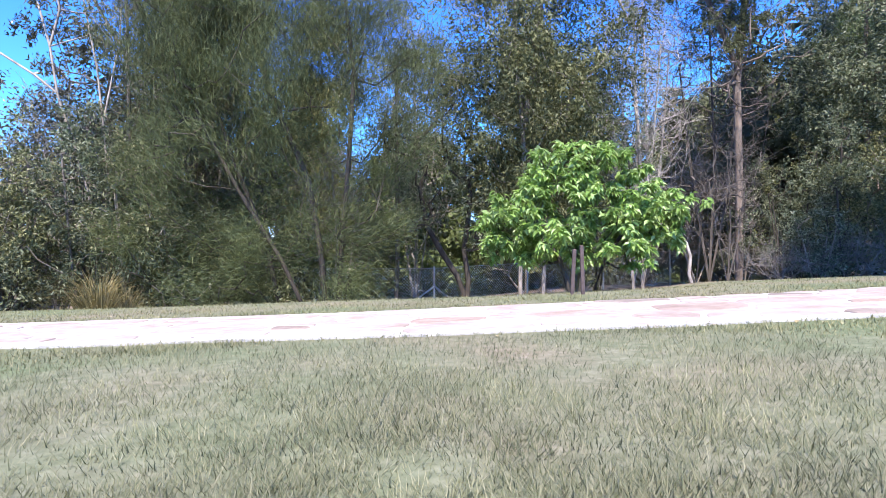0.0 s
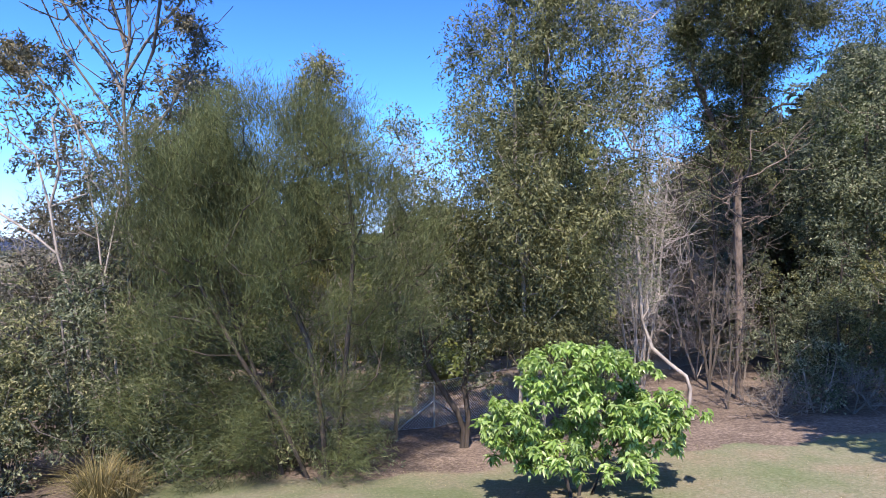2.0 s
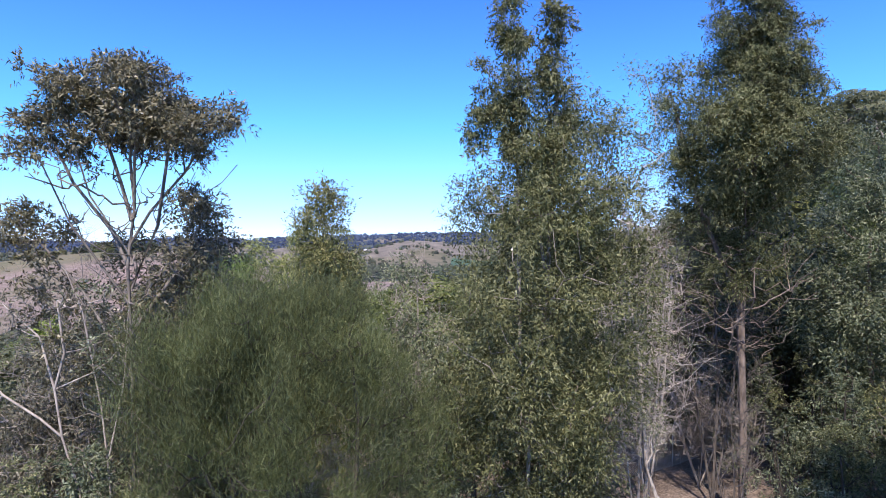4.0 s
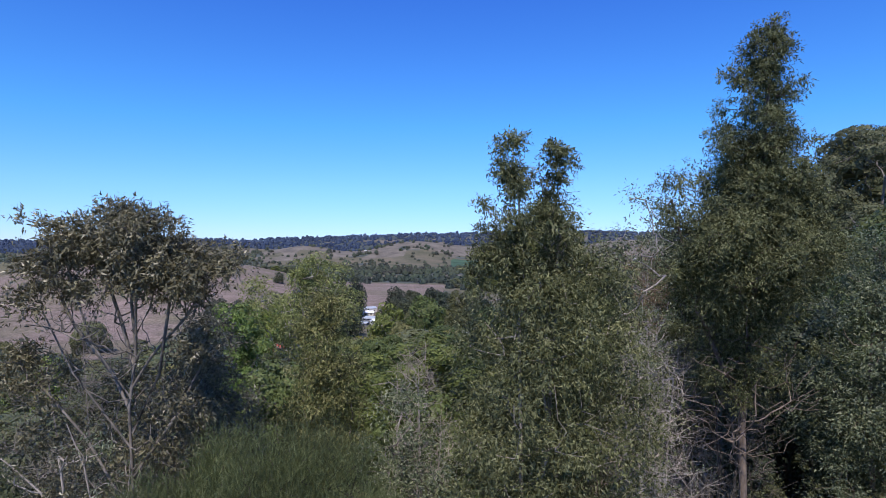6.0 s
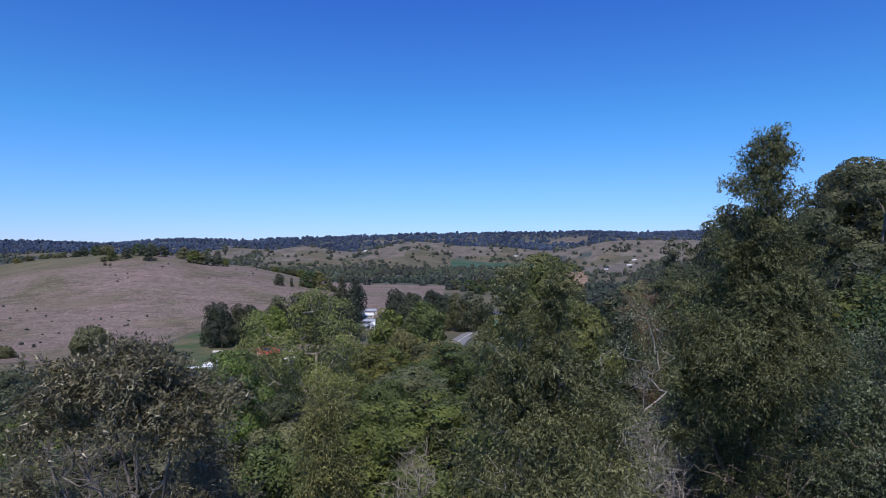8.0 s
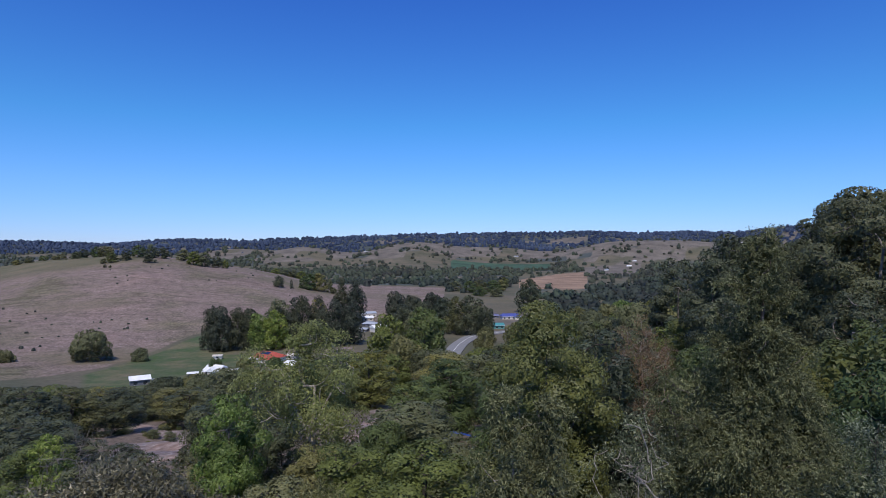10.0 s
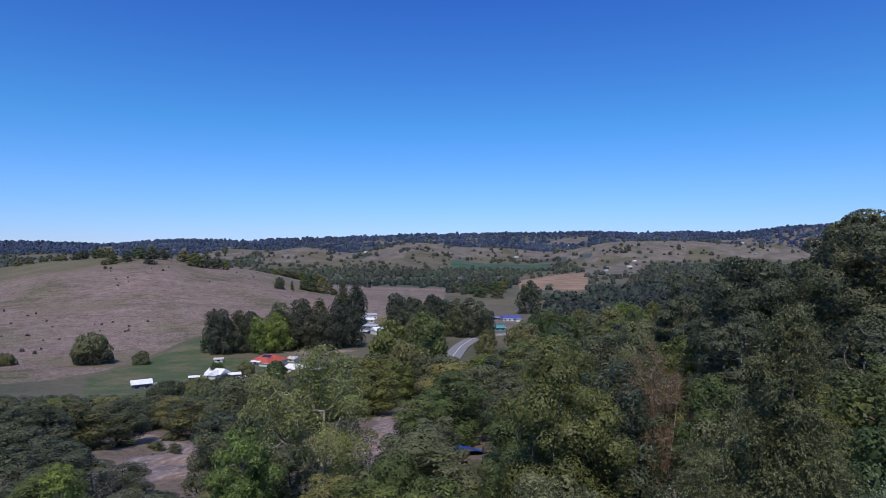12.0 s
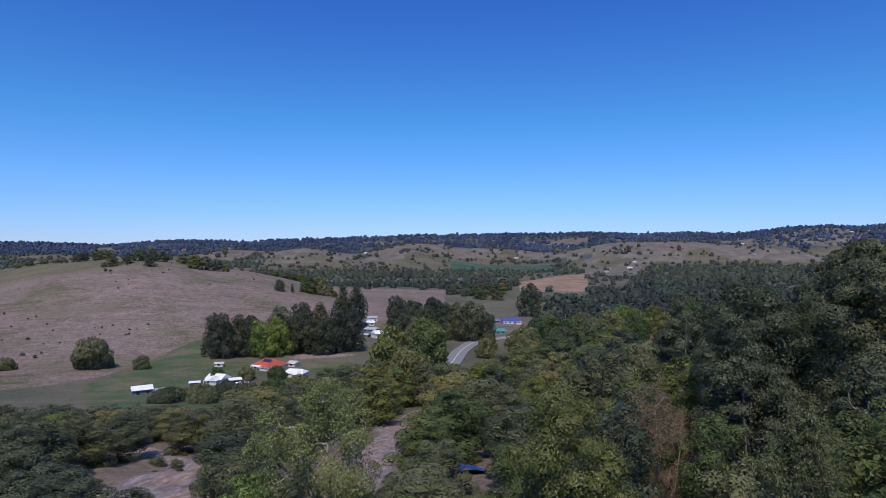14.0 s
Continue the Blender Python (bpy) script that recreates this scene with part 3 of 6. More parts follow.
    bump(nodes, links, bsdf, noise_node(nodes, links, 22, 5, coords), 0.5, 0.03)
    return mat


GROUND_MAT = ground_material()
build_ground()

# ---- trees round the lawn ----
def rng_of(k):
    return np.random.default_rng(k)


def line(*pts):
    return [np.array(p, float) for p in pts]


def dome(h):
    return math.sqrt(max(0.0, 1 - (2 * h - 0.8) ** 2 / 1.5)) if h > 0 else 0.5


def egg(h):
    return max(0.05, math.sin(math.pi * min(1, 0.12 + 0.88 * h)) ** 0.7)


def feathery_tree():
    rng = rng_of(1)
    base = ground_at(-2.8, 12.0, 0.05)
    root = tagged(new("feathery_tree"), "dark olive feathery she-oak with several dark stems", "tree")
    root.location, root.scale = base, (1.03, 1, 1.06)
    trunks = [line((0.45, 0, 0), (0.35, 0, 1.2), (0.1, 0, 2.6), (-0.6, -0.1, 4.2), (-1.0, -0.2, 5.6)),
              line((0.65, 0.1, 0), (0.75, 0, 1.4), (0.9, -0.1, 3.0), (1.0, -0.1, 4.6), (0.8, -0.1, 6.2)),
              line((0.1, 0, 0), (-0.4, -0.1, 1.1), (-1.2, -0.2, 2.4), (-1.9, -0.3, 3.7)),
              line((-0.5, 0.3, 0), (-0.8, 0.2, 1.5), (-1.5, 0.2, 3.2), (-2.0, 0.1, 4.8))]
    prof = lambda h: min(1.0, 0.62 + 1.6 * h) * min(1.0, 1.6 * (1 - h) ** 0.4 + 0.05)
    cent = in_crown(rng, 480, (-0.72, -0.2, 0.35), (3.0, 1.6, 6.9), prof, 0.4, 0.14)
    cent = np.concatenate([cent, in_crown(rng, 44, (-1.75, -0.2, 5.2), (1.25, 1.0, 1.5), egg, 0.3, 0.3)])
    # the gap where the stems fan out
    gap = ((cent[:, 0] + 0.6) / 1.45) ** 2 + ((cent[:, 2] - 2.5) / 0.85) ** 2 + (rng.random(len(cent)) < 0.3) * 2
    loose = (cent[:, 2] > 1.0) & (cent[:, 2] < 3.9) & (rng.random(len(cent)) < 0.42)
    low = (cent[:, 2] < 1.3) & (cent[:, 0] > -0.7) & (cent[:, 0] < 0.6)
    cent = cent[(gap > 1) & ~low & ~loose]
    v, f = tubes(skeleton(rng, trunks, cent, 0.008, 0.12, 0.5), 5)
    part_np("trunk", v, f, BARK_DARK, root, smooth=True)
    # fine needles in soft brushes, upswept above and drooping below
    n = 400
    out = unit(cent - np.array([-0.3, 0, 2.2]))
    sweep = unit(out * 0.55 + rng.normal(size=cent.shape) * 0.3 + np.stack([np.zeros(len(cent)), np.zeros(len(cent)), 0.15 + 0.18 * cent[:, 2]], 1))
    c, way = np.repeat(cent, n, 0), np.repeat(sweep, n, 0)
    d = unit(way + rng.normal(size=c.shape) * 0.62)
    m = len(c)
    along = rng.random((m, 1)) - 0.45
    at = c + way * along * 0.55 + rng.normal(size=c.shape) * 0.2
    L = (0.09 + 0.13 * rng.random(m))[:, None]
    s = unit(np.cross(d, rng.normal(size=(m, 3)))) * 0.005
    tip = at + d * L + rng.normal(size=(m, 3)) * 0.02
    vv = np.stack([at - s, tip, at + s], 1).reshape(-1, 3)
    part_np("crown", vv, np.arange(m * 3).reshape(-1, 3), LEAF_FEATHER, root)
    return root


def fruit_tree():
    rng = rng_of(2)
    base = ground_at(2.22, 9.8, 0.03)
    root = tagged(new("young_fruit_tree"), "young bright green broad-leaved fruit tree on the lawn", "tree")
    root.location, root.scale = base, (1, 1, 1.05)
    trunks = [line((0, 0, 0), (0.05, 0, 0.4), (0.15, 0.05, 0.9), (0.25, 0.05, 1.6)), line((0.2, 0, 0), (0.45, 0.1, 0.6), (0.95, 0.1, 1.3)), line((-0.12, 0, 0), (-0.3, 0, 0.6), (-0.7, 0.0, 1.2))]
    lobes = [((0.1, 0.0, 0.5), (1.5, 1.15, 1.9), 290), ((1.2, 0.1, 0.75), (0.62, 0.7, 0.85), 56), ((-1.05, 0.0, 0.6), (0.62, 0.7, 0.85), 56)]
    cent = np.concatenate([in_crown(rng, k, c, s, dome, 0.55, 0.35) for c, s, k in lobes])
    v, f = tubes(skeleton(rng, trunks, cent, 0.0045, 0.1), 6)
    part_np("trunk", v, f, BARK_DARK, root, smooth=True)
    # whorls of long drooping leaves at the twig ends
    n = 40
    c = np.repeat(cent, n, 0)
    a = rng.random(len(c)) * 2 * np.pi
    d = unit(np.stack([np.cos(a), np.sin(a), rng.normal(size=len(c)) * 0.4 - 0.4], 1))
    at = c + rng.normal(size=c.shape) * 0.035
    m = len(at)
    L = (0.085 + 0.07 * rng.random(m))[:, None]
    W = L * 0.2
    s = unit(np.cross(d, np.array([0, 0, 1.0]) + rng.normal(size=(m, 3)) * 0.35))
    up = np.cross(s, d)
    p1, p2, tip = at + d * L * 0.35 + up * L * 0.06, at + d * L * 0.7 + up * L * 0.02, at + d * L - np.array([0, 0, 1]) * L * 0.22
    keel = np.stack([at, p1 - s * W, p1 + up * -W * 0.3, p1 + s * W, p2 - s * W * 0.8, p2 + up * -W * 0.3, p2 + s * W * 0.8, tip], 1).reshape(-1, 3)
    b = np.arange(m)[:, None] * 8
    quads = np.concatenate([b + np.array([[1, 2, 5, 4]]), b + np.array([[2, 3, 6, 5]])])
    tris = np.concatenate([b + np.array([[0, 2, 1]]), b + np.array([[0, 3, 2]]), b + np.array([[4, 5, 7]]), b + np.array([[5, 6, 7]])])
    part_np("crown", keel, [quads, tris], LEAF_BRIGHT, root)
    return root


feathery_tree()
fruit_tree()

# the tall leafy tree behind the fruit tree
rng = rng_of(3)
c1 = in_crown(rng, 310, (0.45, 0, 2.4), (2.5, 2.2, 9.7), lambda h: min(1, 0.35 + 2.2 * h) * (1 - h) ** 0.36 + 0.05, 0.4, 0.3)
c2 = in_crown(rng, 30, (-0.25, 0, 10.0), (0.5, 0.5, 4.3), egg, 0.2, 0.5)
c3 = in_crown(rng, 20, (0.72, 0, 10.0), (0.42, 0.45, 3.9), egg, 0.2, 0.5)
c4 = in_crown(rng, 10, (-0.95, 0, 10.2), (0.32, 0.4, 2.1), egg, 0.2, 0.5)
make_tree("leafy_tree", "tall olive-leaved tree with a pale twin-topped trunk", rng, ground_at(1.75, 13.6, 0.05),
          [line((0, 0, 0), (0.02, 0, 1.6), (0.1, 0, 3.5), (-0.1, 0, 6), (-0.15, 0, 9.5), (-0.15, 0, 12.6)), line((0.1, 0, 4), (0.5, 0, 7), (0.75, 0, 11.5)), line((0.55, 0.2, 0), (0.6, 0.2, 1.5), (0.9, 0.2, 3.2), (1.2, 0.1, 5.0))],
          np.concatenate([c1, c2, c3, c4]), LEAF_OLIVE, BARK_TWIG, 0.0075, np.r_[np.full(310, 0.70), np.full(60, 0.36)], 21, 17, 0.095, 0.034, 0.6, 0.15, face=0.3, hub=(0.2, 0, 6), small=True, stretch=1.03)

# tall tree with a reddish trunk
rng = rng_of(4)
c1 = in_crown(rng, 200, (-0.1, -0.4, 9.0), (2.6, 2.1, 5.4), lambda h: min(1, 0.3 + 1.7 * h) * (1 - h) ** 0.5 + 0.06, 0.3, 0.55)
bare = in_crown(rng, 300, (-0.3, -0.1, 5.0), (2.3, 2.0, 6.4), egg, 0.2, 0.4)
c2 = in_crown(rng, 150, (0.1, -1.0, 11.3), (1.55, 1.3, 6.0), lambda h: (1 - h) ** 0.55 + 0.06, 0.2, 0.3)
c3 = in_crown(rng, 28, (-1.95, 0, 8.6), (0.8, 0.7, 5.2), egg, 0.2, 0.3)
c4 = np.concatenate([in_crown(rng, 40, (0.9, 0, 9.4), (2.0, 1.7, 3.0), egg, 0.2, 0.5), in_crown(rng, 34, (0, 0, 6.4), (1.5, 1.3, 4.4), egg, 0.2, 0.5)])
make_tree("tall_tree", "tall thin tree with a straight reddish-grey trunk and twiggy crown", rng, ground_at(8.7, 17.6, 0.05),
          [line((0, 0, 0), (0.02, 0, 3), (-0.05, 0, 6), (0.1, -0.3, 9), (0.05, -0.9, 13), (0.1, -1.2, 15.5)), line((-0.05, 0, 6.5), (-1.2, 0, 9), (-2.1, 0, 12.5)), line((0.1, 0, 8), (1.1, 0, 10.5), (1.5, 0, 13))],
          np.concatenate([c1, c2, c3, c4, bare]), LEAF_OLIVE, BARK_RED, 0.0075, np.r_[np.full(200, 0.70), np.full(150, 0.44), np.full(102, 0.5)], 22, 17, 0.095, 0.034, 0.6, 0.15, leafy=452, power=0.53, face=0.3, hub=(0, -0.5, 9), small=True, stretch=1.02)

# curved grey trunk with a sparse, twiggy crown
rng = rng_of(5)
c1 = in_crown(rng, 95, (-1.0, 1.0, 3.0), (1.05, 1.0, 9.4), lambda h: 0.75 + 0.2 * math.sin(9 * h), 0.2, 0.4)
make_tree("crooked_tree", "crooked pale grey trunk bent over, with sparse bleached twigs", rng, ground_at(6.05, 14.6, 0.05),
          [line((0.05, 0, 0), (-0.05, 0, 0.35), (-0.02, 0, 0.8), (-0.12, 0, 1.1), (-0.5, 0.1, 1.4), (-0.85, 0.3, 1.75), (-1.0, 0.6, 2.4), (-1.0, 0.9, 4.2), (-1.1, 1.0, 5.6))],
          c1, LEAF_GREY, BARK_BLEACHED, 0.0085, 0.5, 9, 6, 0.09, 0.03, 0.4, 0.2, power=0.5)

# forked dark tree in front of the fence
rng = rng_of(6)
c1 = np.concatenate([in_crown(rng, 60, (-0.75, 0, 2.0), (1.2, 1.0, 4.4), egg, 0.3, 0.4), in_crown(rng, 14, (0.4, 0, 1.5), (0.6, 0.7, 2.8), egg, 0.3, 0.4)])
make_tree("forked_tree", "small forked tree with dark twisted stems", rng, ground_at(0.45, 14.2, 0.05),
          [line((0, 0, 0), (0.03, 0, 0.5), (-0.12, 0, 0.9), (-0.45, 0, 1.4), (-0.85, 0, 2.1), (-1.0, 0, 3.0)), line((0.1, 0, 0), (0.15, 0, 0.8), (0.05, 0, 1.5), (0.2, 0, 2.6))],
          c1, LEAF_GREY, BARK_DARK, 0.018, 0.5, 8, 14, 0.10, 0.034, 0.4, 0.2)

# umbrella-crowned gum
rng = rng_of(7)
tiers = [(-0.05, 11.7, 0.8, 13), (0.6, 11.6, 0.55, 8), (-1.2, 11.45, 0.6, 9), (-1.7, 10.9, 0.55, 8), (-0.8, 11.1, 0.9, 13), (0.3, 11.1, 0.9, 13), (1.2, 10.9, 0.7, 10), (1.65, 10.5, 0.5, 7),
         (-1.75, 10.2, 0.5, 7), (-0.5, 10.5, 1.0, 11), (0.75, 10.4, 0.8, 9), (1.4, 10.0, 0.45, 5), (-2.1, 9.95, 0.3, 3), (1.6, 9.0, 0.55, 6), (2.0, 10.75, 0.42, 5), (2.35, 10.85, 0.25, 2), (-2.2, 10.6, 0.35, 4), (-2.6, 8.7, 0.6, 7), (-3.0, 8.3, 0.5, 5)]
c1 = np.concatenate([in_crown(rng, k, (x, 0.5 * math.sin(7 * x), z), (r * 1.02, r * 1.02, 0.3), dome, 0.2, 0.5) for x, z, r, k in tiers])
back = np.concatenate([in_crown(rng, k, (x * 0.8, 0.9 * side, z - 0.25), (r * 0.9, r * 0.7, 0.35), dome, 0.2, 0.5) for x, z, r, k in tiers[:11] for side in (-1, 1)])
c4 = np.concatenate([in_crown(rng, 22, (1.5, 0.5, 7.0), (0.8, 0.8, 2.4), egg, 0.3, 0.5), in_crown(rng, 14, (-2.0, 0.2, 7.2), (0.8, 0.8, 2.0), egg, 0.3, 0.5), in_crown(rng, 26, (0.1, 0.3, 3.4), (1.8, 1.5, 4.6), egg, 0.3, 0.5), in_crown(rng, 26, (-0.8, 0.9, 5.4), (2.2, 1.1, 3.0), egg, 0.2, 0.5)])
bare = np.concatenate([in_crown(rng, 150, (0.1, 0.3, 2.6), (1.9, 1.6, 6.0), egg, 0.2, 0.5), in_crown(rng, 120, (0, 0, 8.3), (2.0, 1.6, 2.6), egg, 0.2, 0.4)])
c1 = np.concatenate([c1, back[rng.random(len(back)) < 0.35]])
make_tree("umbrella_gum", "slender gum with a dark umbrella-shaped crown on fanning grey limbs", rng, ground_at(-6.95, 13.1, 0.05),
          [line((0.05, 0, 0), (0.1, 0, 3), (0.05, 0, 6), (-0.05, 0, 7.8), (0.1, 0, 9.0), (0.0, 0, 10.0), (0.15, 0, 11.3)), line((-0.05, 0, 7.8), (-0.45, 0.1, 8.5), (-1.3, 0.1, 9.5), (-1.8, 0, 10.6)), line((0.05, 0, 8.7), (-0.3, 0.2, 9.5), (-0.8, 0.2, 10.9)),
           line((0, 0, 8.2), (0.45, 0, 8.9), (1.2, 0, 9.7), (1.65, 0, 10.4)), line((0.08, 0, 9.3), (0.5, -0.2, 9.9), (0.75, -0.2, 10.9)), line((0.05, 0, 5.5), (-1.0, 0, 7.2), (-2.0, 0, 8.3)), line((0.06, 0, 6.4), (0.9, 0.2, 7.6), (1.5, 0.3, 8.8)),
           line((0, 0, 8.0), (-0.7, -0.3, 9.2), (-1.2, -0.4, 10.9)), line((0.1, 0, 9.0), (0.25, -0.3, 10.0), (0.4, -0.4, 11.0)), line((0.03, 0, 7.3), (0.8, -0.4, 8.6), (1.1, -0.5, 10.3)), line((-0.02, 0, 7.0), (-1.1, -0.3, 8.6), (-1.7, -0.4, 9.9))],
          np.concatenate([c1, c4, bare]), LEAF_GUM, BARK_GREY, 0.0092, np.r_[np.full(len(c1), 0.39), np.full(len(c4), 0.42)], 13, 12, 0.105, 0.04, 0.35, 0.05, leafy=len(c1) + len(c4), power=0.46, face=0.3, hub=(0, 0, 8.0), small=True, stretch=1.055)

# leaning pale gum stems
rng = rng_of(8)
c1 = np.concatenate([in_crown(rng, 10, (-2.4, 0, 4.6), (1.4, 0.9, 3.0), egg, 0.2, 0.4), in_crown(rng, 7, (-0.9, 0, 5.2), (0.9, 0.7, 2.8), egg, 0.2, 0.4)])
make_tree("leaning_gum", "grey leaning gum with long bare forking branches", rng, ground_at(-6.75, 12.1, 0.05),
          [line((0, 0, 0), (-0.15, 0, 1.3), (-0.45, 0, 2.6), (-0.75, 0, 3.5), (-1.05, 0, 4.4), (-1.2, 0, 5.3), (-1.5, 0, 6.3), (-2.1, 0, 6.8)), line((-1.05, 0, 4.4), (-1.5, 0, 4.75), (-2.25, 0, 5.2), (-2.9, 0, 5.9)), line((-1.2, 0, 5.3), (-1.0, 0, 6.0), (-1.15, 0, 7.0))],
          c1, LEAF_GUM, BARK_TWIG, 0.014, 0.4, 6, 8, 0.09, 0.03, 0.4, 0.2, power=0.5, stretch=1.06)
rng = rng_of(9)
c1 = in_crown(rng, 12, (-0.5, 0, 3.6), (0.9, 0.7, 4.6), egg, 0.2, 0.4)
make_tree("slim_gum", "slim pale sapling gum nearly bare of leaves", rng, ground_at(-6.6, 12.2, 0.05),
          [line((0, 0, 0), (-0.15, 0, 2.0), (-0.3, 0, 3.6), (-0.45, 0, 4.9), (-0.85, 0, 6.8), (-1.2, 0, 7.6)), line((-0.3, 0, 4.0), (0.0, 0, 5.4), (0.1, 0, 6.9))],
          c1, LEAF_GREY, BARK_TWIG, 0.010, 0.4, 7, 9, 0.09, 0.03, 0.4, 0.2, power=0.5, stretch=1.06)


# ---- shrubs and trees at the lawn's edge ----
def shrub(name, label, k, x, y, w, h, leaf, bark, n, reach=0.35, twigs=7, leaves=12, length=0.09, width=0.035, low=0.15, droop=0.3, group="", category="shrub"):
    rng = rng_of(k)
    c = in_crown(rng, n, (0, 0, low * h), (w, w * 0.85, h * (1 - low)), egg, 0.35, 0.5)
    stems = []
    for i in range(4):
        a = rng.random() * 6.28
        s = np.array([math.cos(a), math.sin(a), 0])
        stems.append(line(s * 0.08 * w, s * 0.25 * w + np.array([0, 0, 0.35 * h]), s * 0.4 * w + np.array([0, 0, 0.75 * h])))
    return make_tree(name, label, rng, ground_at(x, y, 0.05), stems, c, leaf, bark, 0.008, reach, twigs, leaves, length, width, droop, 0.2, category=category, group=group)


SHRUBS = [
    # x, y, half width, height, leaf, bark, clusters
    (-7.2, 12.0, 1.05, 4.5, LEAF_GREY, BARK_GREY, 90), (-5.4, 12.2, 1.1, 2.6, LEAF_GREY, BARK_TWIG, 48), (-9.2, 12.8, 1.6, 3.3, LEAF_GREY, BARK_GREY, 70),
    (-10.6, 11.6, 1.5, 2.3, LEAF_GREY, BARK_GREY, 60), (-4.2, 13.4, 1.3, 3.0, LEAF_GREY, BARK_DARK, 50), (-8.3, 14.6, 1.5, 4.6, LEAF_GREY, BARK_GREY, 70),
    (-6.0, 15.2, 1.3, 4.6, LEAF_GREY, BARK_DARK, 60), (3.4, 15.3, 1.0, 2.3, LEAF_OLIVE, BARK_GREY, 40),
    (4.5, 17.6, 1.2, 4.2, LEAF_GREY, BARK_DARK, 50), (10.6, 15.8, 1.3, 3.4, LEAF_OLIVE, BARK_DARK, 56),
    (12.4, 16.4, 1.6, 4.6, LEAF_OLIVE, BARK_GREY, 66), (9.4, 15.0, 1.0, 2.0, LEAF_GREY, BARK_TWIG, 30), (14.2, 15.4, 1.6, 3.8, LEAF_OLIVE, BARK_GREY, 60),
    (10.2, 20.5, 1.5, 5.0, LEAF_GREY, BARK_GREY, 60),
    (9.6, 16.6, 1.3, 3.6, LEAF_GREY, BARK_DARK, 56), (11.2, 17.0, 1.4, 5.2, LEAF_GREY, BARK_DARK, 70), (12.9, 15.2, 1.3, 3.0, LEAF_GREY, BARK_DARK, 56),
    (-8.7, 12.0, 1.2, 4.3, LEAF_GREY, BARK_GREY, 110), (-6.2, 12.0, 0.9, 3.7, LEAF_GREY, BARK_TWIG, 80),
    (11.9, 18.9, 1.6, 6.4, LEAF_OLIVE, BARK_DARK, 80),
    (-11.8, 13.8, 1.6, 2.6, LEAF_GREY, BARK_GREY, 60),
]
for k, (x, y, w, h, leaf, bark, n) in enumerate(SHRUBS):
    tone = {"grey_green_leaf": "grey-green", "mid_green_leaf": "mid-green", "dark_gum_leaf": "dark green", "olive_leaf": "olive-green"}[leaf.name]
    shrub("shrub", "wild %s shrub with tangled stems at the lawn's edge" % tone, 40 + k, x, y, w, h, leaf, bark, n, group="shrubs at the lawn's edge")

# low growth under the trees
for k, (x, y, w, h, leaf) in enumerate([(-4.7, 12.5, 0.8, 1.3, LEAF_GREY), (-3.3, 13.0, 0.9, 1.2, LEAF_GREY), (-1.9, 13.0, 0.8, 1.1, LEAF_GREY), (-8.4, 11.3, 0.9, 1.4, LEAF_GREY),
                                         (-9.8, 10.9, 1.0, 1.5, LEAF_GREY), (-6.2, 12.2, 0.9, 1.5, LEAF_GREY), (-11.4, 10.8, 1.0, 1.4, LEAF_GREY), (-7.3, 13.2, 1.1, 2.0, LEAF_DARK), (-5.4, 13.6, 1.1, 2.0, LEAF_DARK)]):
    tone = {"grey_green_leaf": "grey-green", "dark_gum_leaf": "dark green"}[leaf.name]
    shrub("undergrowth_shrub", "low leafy %s shrub under the trees" % tone, 140 + k, x, y, w, h, leaf, BARK_DARK, 34, 0.32, 7, 10, low=0.02, group="undergrowth shrubs")

for k, (x, y, w, h, leaf, n) in enumerate([(12.9, 18.2, 2.4, 11.5, LEAF_GREY, 150), (16.2, 19.0, 2.6, 12.0, LEAF_GREY, 140), (14.6, 22.5, 2.4, 10.0, LEAF_GREEN, 110)]):
    rng = rng_of(70 + k)
    c = in_crown(rng, n, (0, 0, 1.6), (w, w, h - 1.6), lambda q: min(1, 0.55 + 1.2 * q) * (1 - q) ** 0.4, 0.4, 0.45)
    make_tree("thicket_tree", "tall dense tree in a shady thicket", rng, ground_at(x, y, 0.05), [line((0, 0, 0), (0.1, 0, 3), (-0.1, 0, 6), (0, 0, 0.75 * h))],
              c, leaf, BARK_RED, 0.011, 0.85, 21, 19, 0.105, 0.045, 0.4, 0.15, group="thicket trees", hub=(0, 0, 0.5 * h), face=0.3, small=True)

rng = rng_of(80)
c = in_crown(rng, 130, (0, 0, 2.2), (1.6, 1.5, 8.4), lambda h: min(1, 0.6 + h) * (1 - h) ** 0.6 + 0.05, 0.35, 0.4)
make_tree("slope_tree", "olive-green tree with a pale stem on the slope", rng, ground_at(-3.6, 17.6, 0.05), [line((0, 0, 0), (0.05, 0, 3), (0, 0, 6))],
          c, LEAF_OLIVE, BARK_GREY, 0.009, 0.65, 22, 16, 0.11, 0.04, 0.5, 0.2, hub=(0, 0, 5), face=0.3, stretch=1.04, small=True)


rng = rng_of(81)
c = in_crown(rng, 125, (0, 0, 1.4), (1.15, 1.0, 7.3), egg, 0.35, 0.4)
make_tree("sapling", "slim grey-green sapling behind the feathery tree", rng, ground_at(-1.2, 15.2, 0.05), [line((0, 0, 0), (0.05, 0, 2.2), (0, 0, 6.6))],
          c, LEAF_GREY, BARK_GREY, 0.008, 0.5, 9, 11, 0.10, 0.036, 0.5, 0.2, hub=(0, 0, 4), face=0.3)


